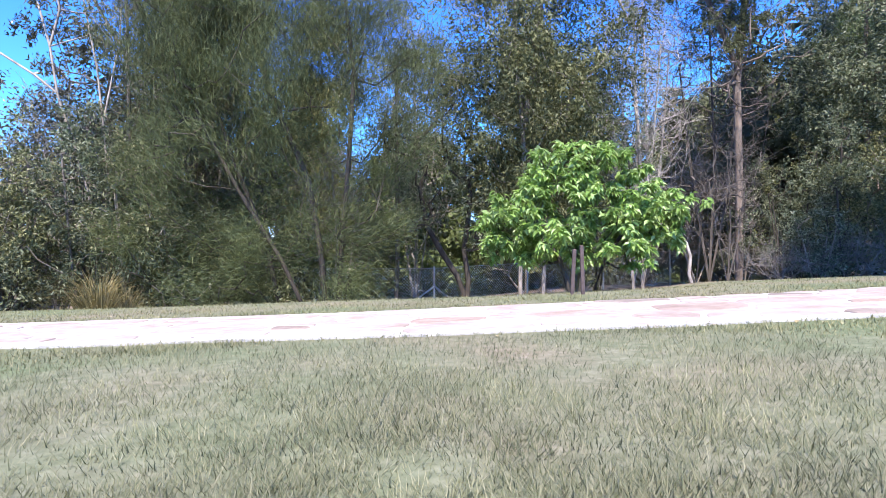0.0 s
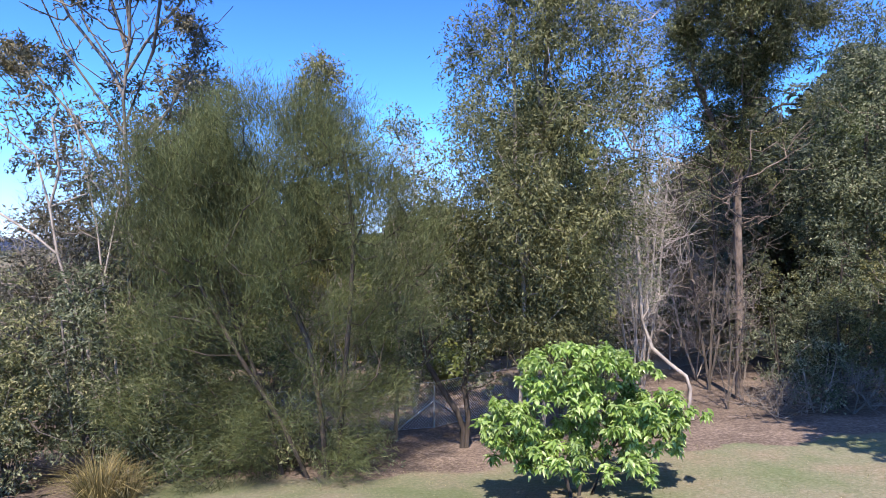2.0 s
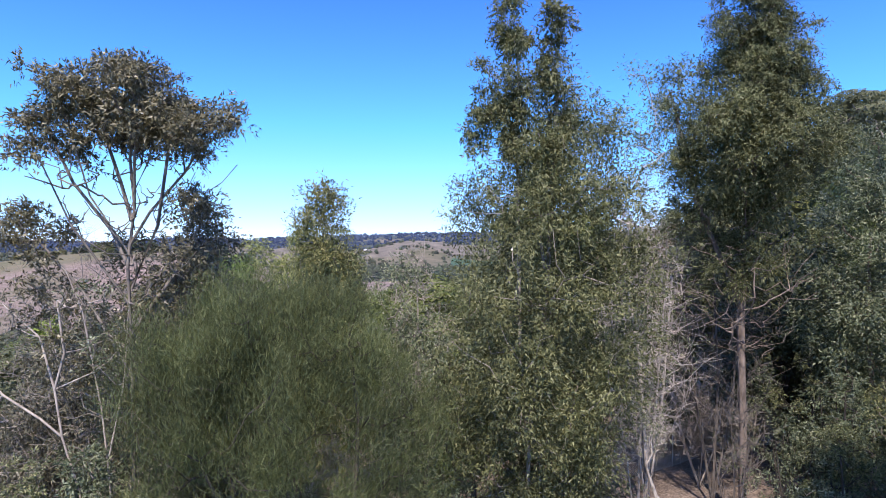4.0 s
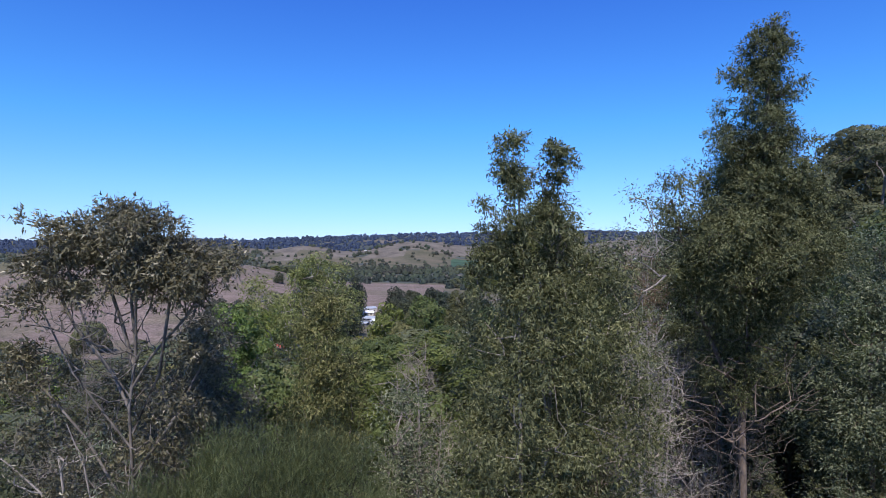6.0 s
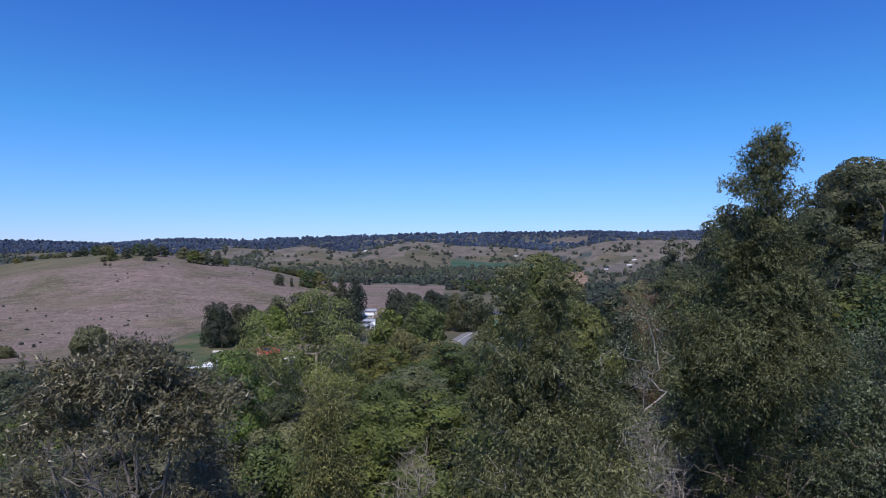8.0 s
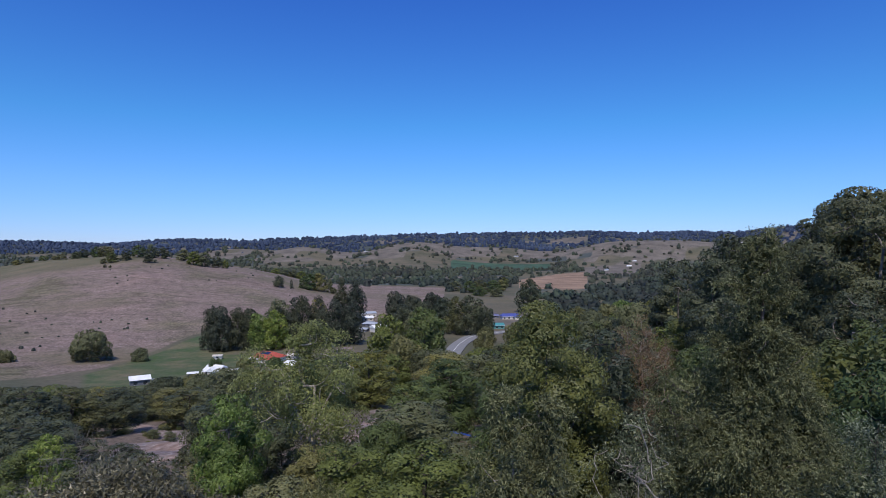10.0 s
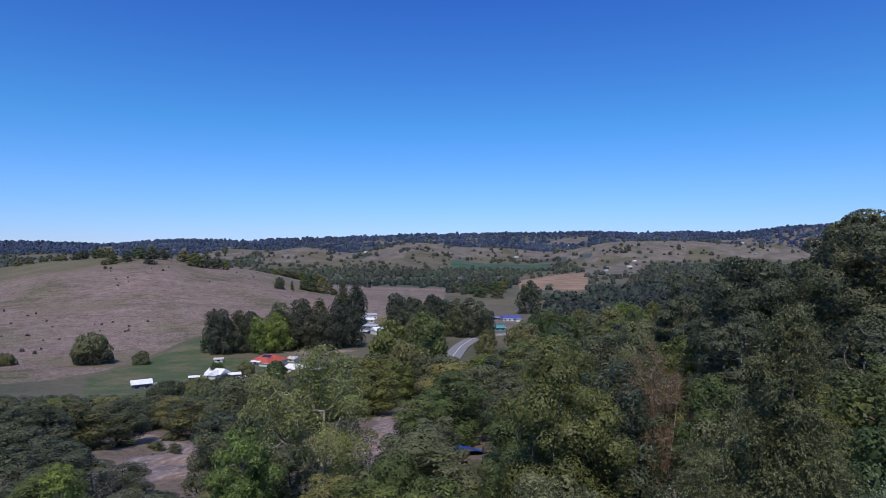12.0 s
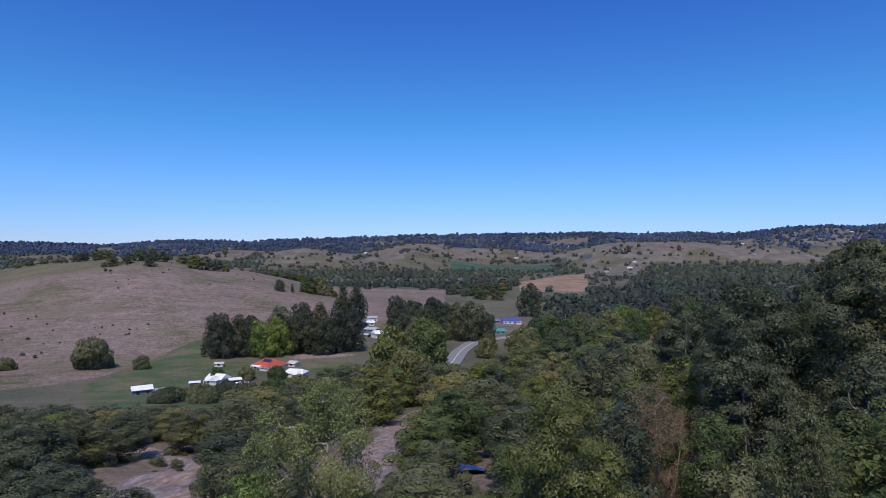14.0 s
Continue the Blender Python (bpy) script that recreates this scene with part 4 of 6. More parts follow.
def bare_tree(name, label, k, x, y, w, h, n, bark=BARK_TWIG, leaf=None, sprigs=0):
    """A twiggy tree almost without leaves."""
    rng = rng_of(k)
    c = in_crown(rng, n, (0, 0, 0.25 * h), (w, w, 0.75 * h), egg, 0.3, 0.4)
    stems = [line((0, 0, 0), (0.1 * w, 0, 0.4 * h), (0, 0, 0.85 * h)), line((0.05, 0, 0), (-0.3 * w, 0, 0.35 * h), (-0.5 * w, 0.1, 0.7 * h)), line((0, 0.05, 0), (0.35 * w, 0.1, 0.3 * h), (0.55 * w, 0, 0.7 * h))]
    paths = skeleton(rng, stems, c, 0.0085, 0.15, 0.4, 0.42)
    tips = np.repeat(c, 7, 0)
    d = unit(rng.normal(size=tips.shape) + np.array([0, 0, 0.7]))
    L = (0.35 + 0.5 * rng.random(len(tips)))[:, None]
    twigs = []
    for a, e, m in zip(tips, tips + d * L, tips + d * L * 0.5 + rng.normal(size=tips.shape) * 0.06):
        twigs.append((np.array([a, m, e]), np.array([0.0058, 0.0042, 0.0025])))
    root = tagged(new(name), label, "tree")
    root.location = ground_at(x, y, 0.05)
    v, f = tubes(paths, 4)
    part_np("trunk", v, f, bark, root)
    v, f = tubes(twigs, 4)
    tagged(part_np("twigs", v, f, bark, root), kind="stuff")
    if leaf:
        v, f = spray(rng, c, 0.7, 9, sprigs, 0.13, 0.05)
        part_np("crown", v, f, leaf, root)
    return root


bare_tree("bare_tree", "bleached grey tree with bare twigs", 90, -0.9, 18.4, 1.3, 9.2, 150)
bare_tree("bare_tree", "bleached grey tree with bare upright twigs", 91, 6.2, 18.6, 1.5, 10.6, 190, BARK_BLEACHED)
bare_tree("bare_tree", "bleached pale dead tree with dense upright twigs", 89, 5.2, 16.4, 1.4, 9.8, 110, BARK_BLEACHED)
# dark bark on this one puts the surrounding shade into its colour
bare_tree("bare_tree", "tree with dense bare twigs, bark darkened as if shaded", 98, 8.4, 18.9, 1.8, 10.2, 230, BARK_GUM)
bare_tree("bare_shrub", "pale grey thicket of bare twigs", 99, 8.7, 20.6, 1.6, 4.4, 120)
bare_tree("bare_shrub", "pale grey thicket of bare twigs", 100, 7.2, 21.6, 1.4, 3.8, 100)
bare_tree("bare_shrub", "pale grey thicket of bare twigs", 102, -2.7, 14.6, 1.2, 4.2, 90)
bare_tree("bare_shrub", "pale grey thicket of bare twigs", 103, -6.8, 13.6, 1.2, 3.4, 70)
bare_tree("bare_tree", "grey twiggy tree with few leaves", 92, 7.6, 16.0, 0.9, 4.2, 34, BARK_GUM)
bare_tree("twiggy_tree", "brownish-grey twiggy tree with sparse dark leaves", 105, -8.6, 16.4, 1.6, 6.6, 110, BARK_TWIG, LEAF_GUM, 5)
bare_tree("twiggy_tree", "brownish-grey twiggy tree with sparse dark leaves", 106, -11.2, 17.4, 1.7, 6.0, 90, BARK_GREY, LEAF_GUM, 4)
bare_tree("twiggy_tree", "dense brownish-grey twiggy tree with dull dark leaves", 107, -6.3, 14.9, 1.7, 8.3, 190, BARK_TWIG, LEAF_GUM, 7)
bare_tree("twiggy_tree", "dark brownish tree with dull leaves and grey twigs", 108, -7.0, 17.2, 1.5, 10.5, 130, BARK_GUM, LEAF_GUM, 14)
bare_tree("twiggy_tree", "dense brownish-grey twiggy tree with dull dark leaves", 110, -7.7, 17.6, 2.2, 8.4, 230, BARK_TWIG, LEAF_GUM, 10)
bare_tree("twiggy_tree", "dense brownish-grey twiggy tree with dull dark leaves", 111, -10.6, 16.6, 2.0, 6.6, 200, BARK_TWIG, LEAF_GUM, 9)
bare_tree("bare_tree", "leafless grey tree low on the slope", 93, -15.5, 25.5, 3.2, 10.6, 230, BARK_GREY)
bare_tree("reddish_tree", "thin tree with bare stems and reddish dying leaves", 94, 15.2, 46, 3.6, 14.6, 150, BARK_TWIG, LEAF_RED, 16)
bare_tree("bare_tree", "pale leafless tree beside the houses", 95, -40.0, 162, 4.5, 14.0, 70)


# ---- woods on the slope ----
def wood_tree(name, label, k, place, w, h, leaf, bark, count, size, low=0.08, r_tip=0.02, group="", lobes=26, lobe=0.36, profile=None, loose=0.4, squash=0.8):
    """A wood's tree: a crown of leafy lobes on a forked trunk; count and size are those of its leaf sprays."""
    rng = rng_of(k)
    root = tagged(new(name), label, "tree", group)
    root.location = place
    c, v, f = lobed(rng, w, h, low, lobes, lobe, count, size, profile or round_top, 0.5, loose, squash)
    lean = rng.normal(size=2) * 0.03 * h
    stems = [line((0, 0, 0), (lean[0] * 0.3, lean[1] * 0.3, 0.3 * h), (lean[0], lean[1], 0.8 * h)), line((lean[0] * 0.2, lean[1] * 0.2, 0.22 * h), (-0.35 * w, 0.1 * w, 0.55 * h)), line((lean[0] * 0.25, lean[1] * 0.25, 0.27 * h), (0.4 * w, -0.1 * w, 0.6 * h))]
    tv, tf = tubes(skeleton(rng, stems, c, r_tip), 4)
    part_np("trunk", tv, tf, bark, root, smooth=True)
    part_np("crown", v, f, leaf, root)
    return root


def round_top(h):
    return math.sqrt(max(0.03, 1 - (1.05 * h - 0.12) ** 2 * 0.95))


NEAR_TREES = [
    # x, y, half width, top, leaf, bark, label
    (6.0, 35.0, 4.4, 13.2, LEAF_YELLOW, BARK_GREY, "large rounded yellowish-olive tree on the slope"),
    (-13.3, 37.4, 3.0, 7.2, LEAF_LIME, BARK_GREY, "bright lime-green tree on the slope"),
    (-3.8, 40.0, 3.2, 4.8, LEAF_GREEN, BARK_PALE, "broad mid-green tree on the slope"),
    (18.0, 42.0, 3.0, 9.8, LEAF_GREEN, BARK_GREY, "leafy green tree on the slope"),
    (20.5, 35.0, 3.6, 11.0, LEAF_YELLOW, BARK_GREY, "yellow-green spreading tree on the slope"),
    (26.0, 36.0, 3.4, 12.0, LEAF_GREEN, BARK_RED, "leafy green tree on the slope"),
    (-1.0, 23.0, 2.5, 5.0, LEAF_GREEN, BARK_PALE, "leafy green tree on the slope"),
    (-6.6, 24.0, 2.6, 6.0, LEAF_GREEN, BARK_GREY, "leafy green tree on the slope"),
    (3.4, 24.5, 2.6, 9.2, LEAF_WOOD, BARK_GREY, "olive-green tree on the slope"),
    (10.8, 27.0, 3.0, 7.4, LEAF_WOOD, BARK_GREY, "olive-green tree on the slope"),
    (-12.0, 21.0, 2.3, 3.6, LEAF_WOOD, BARK_GREY, "olive-green tree on the slope"),
    (-17.6, 22.0, 2.8, 2.4, LEAF_WOOD, BARK_GREY, "olive-green bushy tree on the slope"),
    (-29.0, 44.0, 1.8, 2.6, LEAF_LIME, BARK_GREY, "bright lime-green tree on the slope"),
]
for k, (x, y, w, top, leaf, bark, label) in enumerate(NEAR_TREES):
    p = ground_at(x, y, 0.1)
    wood_tree("slope_tree", label, 200 + k, p, w, top - p.z, leaf, bark, int(2000 * w * w), 0.125, 0.05, 0.022, "trees on the slope", int(34 + 6 * w), 0.32, None, 0.3)

# white-limbed gum
rng = rng_of(230)
p = ground_at(-11.3, 51.4, 0.1)
c = np.concatenate([in_crown(rng, 84, (-0.5, 0, 8.2), (4.9, 4.2, 7.5), round_top, 0.5, 0.8), in_crown(rng, 18, (1.8, 0, 4.5), (3.0, 2.5, 4.0), egg, 0.5, 0.8)])
make_tree("white_gum", "open-crowned gum with white limbs and light green leaves", rng, p, [line((0.8, 0, 0), (0.4, 0, 4), (0.1, 0, 8), (0.3, 0, 11)), line((0.2, 0, 6), (-1.6, 0, 9.5), (-2.6, 0, 12.5)), line((0.1, 0, 7.5), (2.0, 0, 11), (2.6, 0, 13))],
          c, LEAF_PALE, BARK_PALE, 0.04, 1.1, 7, 12, 0.19, 0.12, 0.2, 0.2, hub=(0, 0, 8), clump=230, rough=0.6, small=True)

# great dark gums on the shoulder of the slope
for k, (x, y, w, top) in enumerate([(34.8, 49.8, 6.8, 20.6), (28.0, 56.0, 6.2, 17.8), (41.0, 56.0, 8.0, 22.3), (24.5, 50.0, 4.8, 12.5), (46.0, 66.0, 8.0, 22.3), (35.0, 72.0, 6.0, 17.5), (30.0, 43.0, 3.6, 13.2), (31.6, 54.0, 4.8, 14.5), (38.5, 61.0, 6.0, 18.5), (42.0, 82.0, 6.0, 16.5), (36.0, 92.0, 6.0, 15.0)]):
    p = ground_at(x, y, 0.1)
    wood_tree("dark_gum", "great dark gum tree with bare grey limbs", 240 + k, p, w, top - p.z, LEAF_DARK, BARK_GREY, int((620 if k in (0, 1, 3, 6, 7) else 330) * w * w), 0.17 if k in (0, 1, 3, 6, 7) else 0.24, 0.36, 0.045, "dark gums on the shoulder", 44, 0.27, None, 0.36, 0.62)


# views kept open from the camera: between two bearings (x over y), as far as, and how fast the tree tops fall away
OPEN_VIEWS = [(-0.55, -0.39, 84, 0.47), (-0.02, 0.075, 46, 0.43), (-0.32, -0.11, 49, 0.37), (0.06, 0.33, 33, 0.41), (-0.43, -0.28, 35, 0.42), (-0.16, 0.07, 38, 0.40), (0.29, 0.43, 44, 0.35), (0.38, 0.52, 40, 0.37), (0.5, 0.75, 33, 0.37),
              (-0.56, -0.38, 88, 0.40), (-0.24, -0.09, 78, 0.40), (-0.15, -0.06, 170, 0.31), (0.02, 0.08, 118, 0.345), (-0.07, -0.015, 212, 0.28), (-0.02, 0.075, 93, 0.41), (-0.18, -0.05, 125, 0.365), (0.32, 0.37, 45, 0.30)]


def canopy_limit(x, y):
    """How high tree tops may reach on the slope: fitted to the camera's sight lines, by bearing."""
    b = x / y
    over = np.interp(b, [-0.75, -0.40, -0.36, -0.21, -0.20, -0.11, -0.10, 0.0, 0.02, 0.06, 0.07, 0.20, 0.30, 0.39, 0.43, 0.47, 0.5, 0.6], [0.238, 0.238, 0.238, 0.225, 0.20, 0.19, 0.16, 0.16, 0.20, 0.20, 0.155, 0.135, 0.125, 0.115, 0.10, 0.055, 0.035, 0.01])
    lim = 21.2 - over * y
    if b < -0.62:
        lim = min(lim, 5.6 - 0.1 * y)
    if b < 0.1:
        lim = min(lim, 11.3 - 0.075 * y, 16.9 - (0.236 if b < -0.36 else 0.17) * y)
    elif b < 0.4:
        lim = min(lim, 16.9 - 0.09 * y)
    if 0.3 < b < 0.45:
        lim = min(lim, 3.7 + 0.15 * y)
    for b0, b1, far, fall in OPEN_VIEWS:
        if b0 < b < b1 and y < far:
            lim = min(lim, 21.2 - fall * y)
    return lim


SLOPE_LOOKS = [("olive-green", LEAF_WOOD, BARK_DARK), ("mid-green", LEAF_GREEN, BARK_DARK), ("dark green", LEAF_DARK, BARK_DARK), ("yellow-green", LEAF_YELLOW, BARK_DARK), ("grey-green", LEAF_WOOD, BARK_GREY)]
near_kinds, mid_kinds, far_kinds = [], [], []
for k, (tone, leaf, bark) in enumerate(SLOPE_LOOKS):
    near_kinds.append(("%s tree in the woods on the slope" % tone, leaf, bark, None))
    mid_kinds.append(("%s tree in the woods down the slope" % tone, leaf, bark, None))
    far_kinds.append(("%s tree in the woods below" % tone, leaf, bark, None))


FINE = {"trees in the woods on the slope": (15000, 0.125), "trees in the woods down the slope": (9500, 0.155), "trees in the woods below": (4800, 0.21)}


def plant(kinds, which, k, p, w, h, group):
    """Plants a tree of one kind; the first is built, the others are copies of it, sized to their place."""
    label, leaf, bark, first = kinds[which]
    if first is None:
        count, size = FINE[group]
        first = wood_tree("wood_tree", label, k, Vector(), 3.0, 10.0, leaf, bark, count, size, 0.03, 0.04, group, 30, 0.36, None, 0.26, 0.95)
        first.matrix_basis = Matrix.LocRotScale(p, None, (w / 3.0, w / 3.0, h / 10.0))
        kinds[which] = (label, leaf, bark, first)
        return first
    turn = Matrix.Rotation(random.random() * 6.28, 4, "Z")
    made = copy_thing(first, Matrix())
    made.matrix_basis = Matrix.Translation(p) @ turn @ Matrix.Diagonal((w / 3.0, w / 3.0, h / 10.0, 1))
    return made


random.seed(5)
taken = [(t[0], t[1], t[2]) for t in NEAR_TREES] + [(-11.3, 51.4, 4.5), (33.5, 49.5, 5), (28.5, 55, 4), (31.6, 54, 4), (38.5, 61, 5), (41, 56, 5), (25, 48, 4), (46, 66, 5), (35, 72, 5), (42, 82, 5), (36, 92, 5), (15.2, 46, 3.4), (-15.5, 25.5, 3)]
tries = 0
while tries < 5000:
    tries += 1
    y = 21 * (320 / 21) ** random.random()
    x = y * random.uniform(-0.75, 0.76)
    b = x / y
    if y < 27 and -5 < x < 13:
        continue
    if y > 185 and b < -0.20 or y > 120 and b > 0.45 or y > 200 and b > 0.3:
        continue
    if -0.03 < b < 0.07 and y > 300 or 66 < y < 178 and -31 < x < -6 or 150 < y < 228 and -22 < x < -1 or (x - 1.9) ** 2 + (y - 90) ** 2 < 40 or bell(x, y, -50, 94, 13, 28, 4) + bell(x + 0.75 * (y - 122), y, -62, 122, 5, 12, 4) > 0.4:
        continue
    size = random.uniform(0.8, 1.25)
    w = (2.9 + y * 0.024) * size
    if any((x - a) ** 2 + (y - c) ** 2 < (0.77 * (w + r)) ** 2 for a, c, r in taken):
        continue
    p = ground_at(x, y, 0.15)
    # tops are cut down to what keeps the camera's view open
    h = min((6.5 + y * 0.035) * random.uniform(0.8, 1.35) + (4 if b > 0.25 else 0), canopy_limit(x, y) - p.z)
    if h < 1.6:
        continue
    w = min(w * 1.14, h * 0.66 + 0.7)
    taken.append((x, y, w / 1.1))
    pick = random.choices(range(5), (3.5, 5, 3, 1.6, 1) if b > -0.3 else (2, 1, 7, 0.3, 1))[0]
    if y < 62:
        plant(near_kinds, pick, 300 + pick, p, w, h, "trees in the woods on the slope")
    elif y < 150:
        plant(mid_kinds, pick, 310 + pick, p, w, h, "trees in the woods down the slope")
    else:
        plant(far_kinds, pick, 320 + pick, p, w, h, "trees in the woods below")


# scrub on the bare earth and along the track
random.seed(8)
scrub = [(random.uniform(-62, -36), random.uniform(84, 120)) for _ in range(18)] + [(random.choice((-20, -7)) + random.uniform(-2, 2), random.uniform(80, 190)) for _ in range(18)]
for x, y in scrub:
    w = random.uniform(0.6, 1.5)
    pick = random.randrange(5)
    plant(far_kinds, pick, 320 + pick, ground_at(x, y, 0.15), w, w * random.uniform(0.9, 1.5), "trees in the woods down the slope")


# ---- valley trees ----
def spire(h):
    return min(1.0, 0.8 + 0.9 * h) * (1 - h) ** 0.33 + 0.08


def column(h):
    return min(1.0, 0.85 + h) * max(0.28, 1 - max(0.0, h - 0.55) * 1.45)


def valley_tree(label, k, x, y, w, h, leaf, near):
    shape = spire if "conifer" in label else column if "tall dark" in label else None
    return wood_tree("valley_tree", label, k, ground_at(x, y, 0.3), w, h, leaf, BARK_GREY, 3600 if near else 2200, w * 0.085, 0.0, w * 0.012, "valley trees", 34 if shape else 26, 0.5 if shape else 0.36, shape, 0.42, 1.0)


VALLEY = [
    # x, y, half width, height, leaf, label
    (-238, 405, 14, 21, LEAF_WOOD, "rounded olive-green tree alone in the pasture"),
    (-174, 452, 9.8, 33, LEAF_PINE, "dark conifer-like tree beside the red-roofed house"),
    (-165, 446, 9.8, 34, LEAF_PINE, "dark conifer-like tree beside the red-roofed house"),
    (-155, 452, 9.8, 32, LEAF_PINE, "dark conifer-like tree beside the red-roofed house"),
    (-139, 450, 11, 27, LEAF_LIME, "bright green broad tree behind the red-roofed house"),
    (-126, 452, 11, 30, LEAF_LIME, "bright green broad tree behind the red-roofed house"),
    (-130, 475, 14, 36, LEAF_WOOD, "tall green tree behind the houses"),
    (-108, 462, 10.4, 39, LEAF_PINE, "tall dark gum behind the houses"),
    (-97, 468, 9.3, 38, LEAF_PINE, "tall dark gum behind the houses"),
    (-84, 466, 10.4, 36, LEAF_PINE, "tall dark gum behind the houses"),
    (-72, 470, 9.3, 34, LEAF_PINE, "tall dark gum behind the houses"),
    (-100, 480, 9, 36, LEAF_YELLOW, "yellow-green tree behind the houses"),
    (-90, 610, 11.3, 44, LEAF_PINE, "tall dark gum behind the houses"),
    (-104, 615, 9.3, 46, LEAF_PINE, "tall dark gum behind the houses"),
    (24, 520, 15, 34, LEAF_DARK, "dense dark round-headed tree by the road"),
    (12, 528, 12, 32, LEAF_DARK, "dense dark round-headed tree by the road"),
    (-26, 290, 13, 35, LEAF_GREEN, "leafy green tree below the road"),
    (-8, 285, 13, 37, LEAF_GREEN, "yellow-green tree below the road"),
    (-18, 262, 12, 24, LEAF_WOOD, "olive-green tree below the road"),
    (-6, 240, 10, 17, LEAF_DARK, "dark green tree below the road"),
    (-32, 230, 10, 14, LEAF_DARK, "dark green tree below the road"),
    (106, 730, 19, 40, LEAF_DARK, "spreading dark tree in the paddock"),
    (-38, 582, 12, 22, LEAF_PINE, "dark purplish tree beside the white buildings"),
    (-50, 605, 11, 21, LEAF_PINE, "dark purplish tree beside the white buildings"),
    (-33, 640, 16, 26, LEAF_PINE, "dark tree behind the white buildings"),
    (-55, 700, 16, 27, LEAF_PINE, "dark tree behind the white buildings"),
    (-10, 680, 16, 27, LEAF_PINE, "dark tree behind the white buildings"),
    (-226.5, 826, 8.5, 16, LEAF_DARK, "small dark tree on the hill pasture"),
    (232, 590, 15, 30, LEAF_LIME, "bright lime-green tree in the woods"),
    (254, 610, 13, 28, LEAF_LIME, "bright lime-green tree in the woods"),
    (205, 585, 12, 28, LEAF_YELLOW, "yellow-green tree in the woods"),
    (172, 540, 14, 27, LEAF_GREEN, "green tree beside the paddock"),
    (192, 520, 13, 24, LEAF_WOOD, "olive-green tree beside the paddock"),
    (160, 500, 12, 24, LEAF_GREEN, "green tree beside the paddock"),
    (215, 540, 13, 25, LEAF_WOOD, "olive-green tree in the woods"),
    (240, 550, 13, 27, LEAF_DARK, "dark green tree in the woods"),
    (262, 570, 14, 30, LEAF_DARK, "dark green tree in the woods"),
    (178, 600, 13, 26, LEAF_LIME, "bright lime-green tree in the woods"),
    (-205, 405, 6, 9, LEAF_WOOD, "small tree beside the green paddock"),
    (-118, 355, 6, 8, LEAF_WOOD, "garden tree beside the houses"),
    (-131, 345, 5, 9, LEAF_GREEN, "garden tree beside the houses"),
    (-100, 356, 6, 8, LEAF_GREEN, "garden tree beside the houses"),
    (-290, 395, 7, 8, LEAF_WOOD, "bush at the pasture's lower edge"),
    (40, 340, 9, 14, LEAF_WOOD, "olive-green tree beside the road"),
    (52, 420, 12, 20, LEAF_WOOD, "olive-green tree beside the road"),
    (-100, 300, 7, 8, LEAF_WOOD, "bushy tree in front of the white-roofed houses"),
    (-112, 306, 7, 7, LEAF_DARK, "bushy tree in front of the white-roofed houses"),
    (-89, 312, 7, 8, LEAF_GREEN, "bushy tree in front of the white-roofed houses"),
    (-78, 318, 8, 8, LEAF_WOOD, "bushy tree in front of the white-roofed houses"),
    (-124, 302, 7, 6, LEAF_WOOD, "bushy tree in front of the white-roofed houses"),
    (-66, 306, 8, 8, LEAF_GREEN, "bushy tree in front of the white-roofed houses"),
    (-138, 300, 6, 5, LEAF_DARK, "bushy tree in front of the white-roofed houses"),
    (-54, 300, 8, 9, LEAF_DARK, "bushy tree in front of the white-roofed houses"),
    (-40, 310, 9, 10, LEAF_DARK, "bushy tree in front of the white-roofed houses"),
    (-70, 280, 8, 8, LEAF_DARK, "bushy tree below the white-roofed houses"),
    (-90, 275, 8, 7, LEAF_DARK, "bushy tree below the white-roofed houses"),
    (-108, 270, 8, 7, LEAF_WOOD, "bushy tree below the white-roofed houses"),
    (-126, 270, 8, 6, LEAF_DARK, "bushy tree below the white-roofed houses"),
    (-92, 455, 8.3, 30, LEAF_PINE, "tall dark gum behind the houses"),
    (-115, 470, 10.4, 38, LEAF_PINE, "tall dark gum behind the houses"),
    (-148, 458, 11.0, 30, LEAF_PINE, "dark conifer-like tree beside the red-roofed house"),
    (-34, 520, 11, 24, LEAF_DARK, "dark tree beside the white buildings"),
    (-24, 500, 12, 22, LEAF_WOOD, "olive-green tree beside the white buildings"),
    (-8, 480, 11, 22, LEAF_DARK, "dark hedge tree beside the road"),
    (-20, 560, 13, 26, LEAF_DARK, "dark tree beside the white buildings"),
    (0, 560, 13, 30, LEAF_DARK, "dark tree beside the road"),
    (38, 530, 10, 24, LEAF_DARK, "dense dark round-headed tree by the road"),
    (34, 470, 8, 13, LEAF_DARK, "dark hedge tree beside the road"),
    (30, 430, 8, 14, LEAF_WOOD, "olive-green tree beside the road"),
    (-12, 400, 8, 14, LEAF_DARK, "dark hedge tree beside the road"),
    (-30, 400, 9, 15, LEAF_WOOD, "olive-green tree beside the road"),
    (75, 480, 14, 22, LEAF_GREEN, "green tree beside the paddock"),
    (62, 452, 12, 20, LEAF_WOOD, "olive-green tree beside the paddock"),
    (96, 470, 13, 23, LEAF_GREEN, "green tree beside the paddock"),
    (84, 430, 12, 19, LEAF_DARK, "dark green tree beside the paddock"),
    (112, 450, 13, 24, LEAF_WOOD, "olive-green tree beside the paddock"),
    (118, 520, 14, 24, LEAF_DARK, "dark green tree beside the paddock"),
    (98, 560, 13, 20, LEAF_GREEN, "green tree beside the paddock"),
    (150, 540, 15, 26, LEAF_WOOD, "olive-green tree beside the paddock"),
]
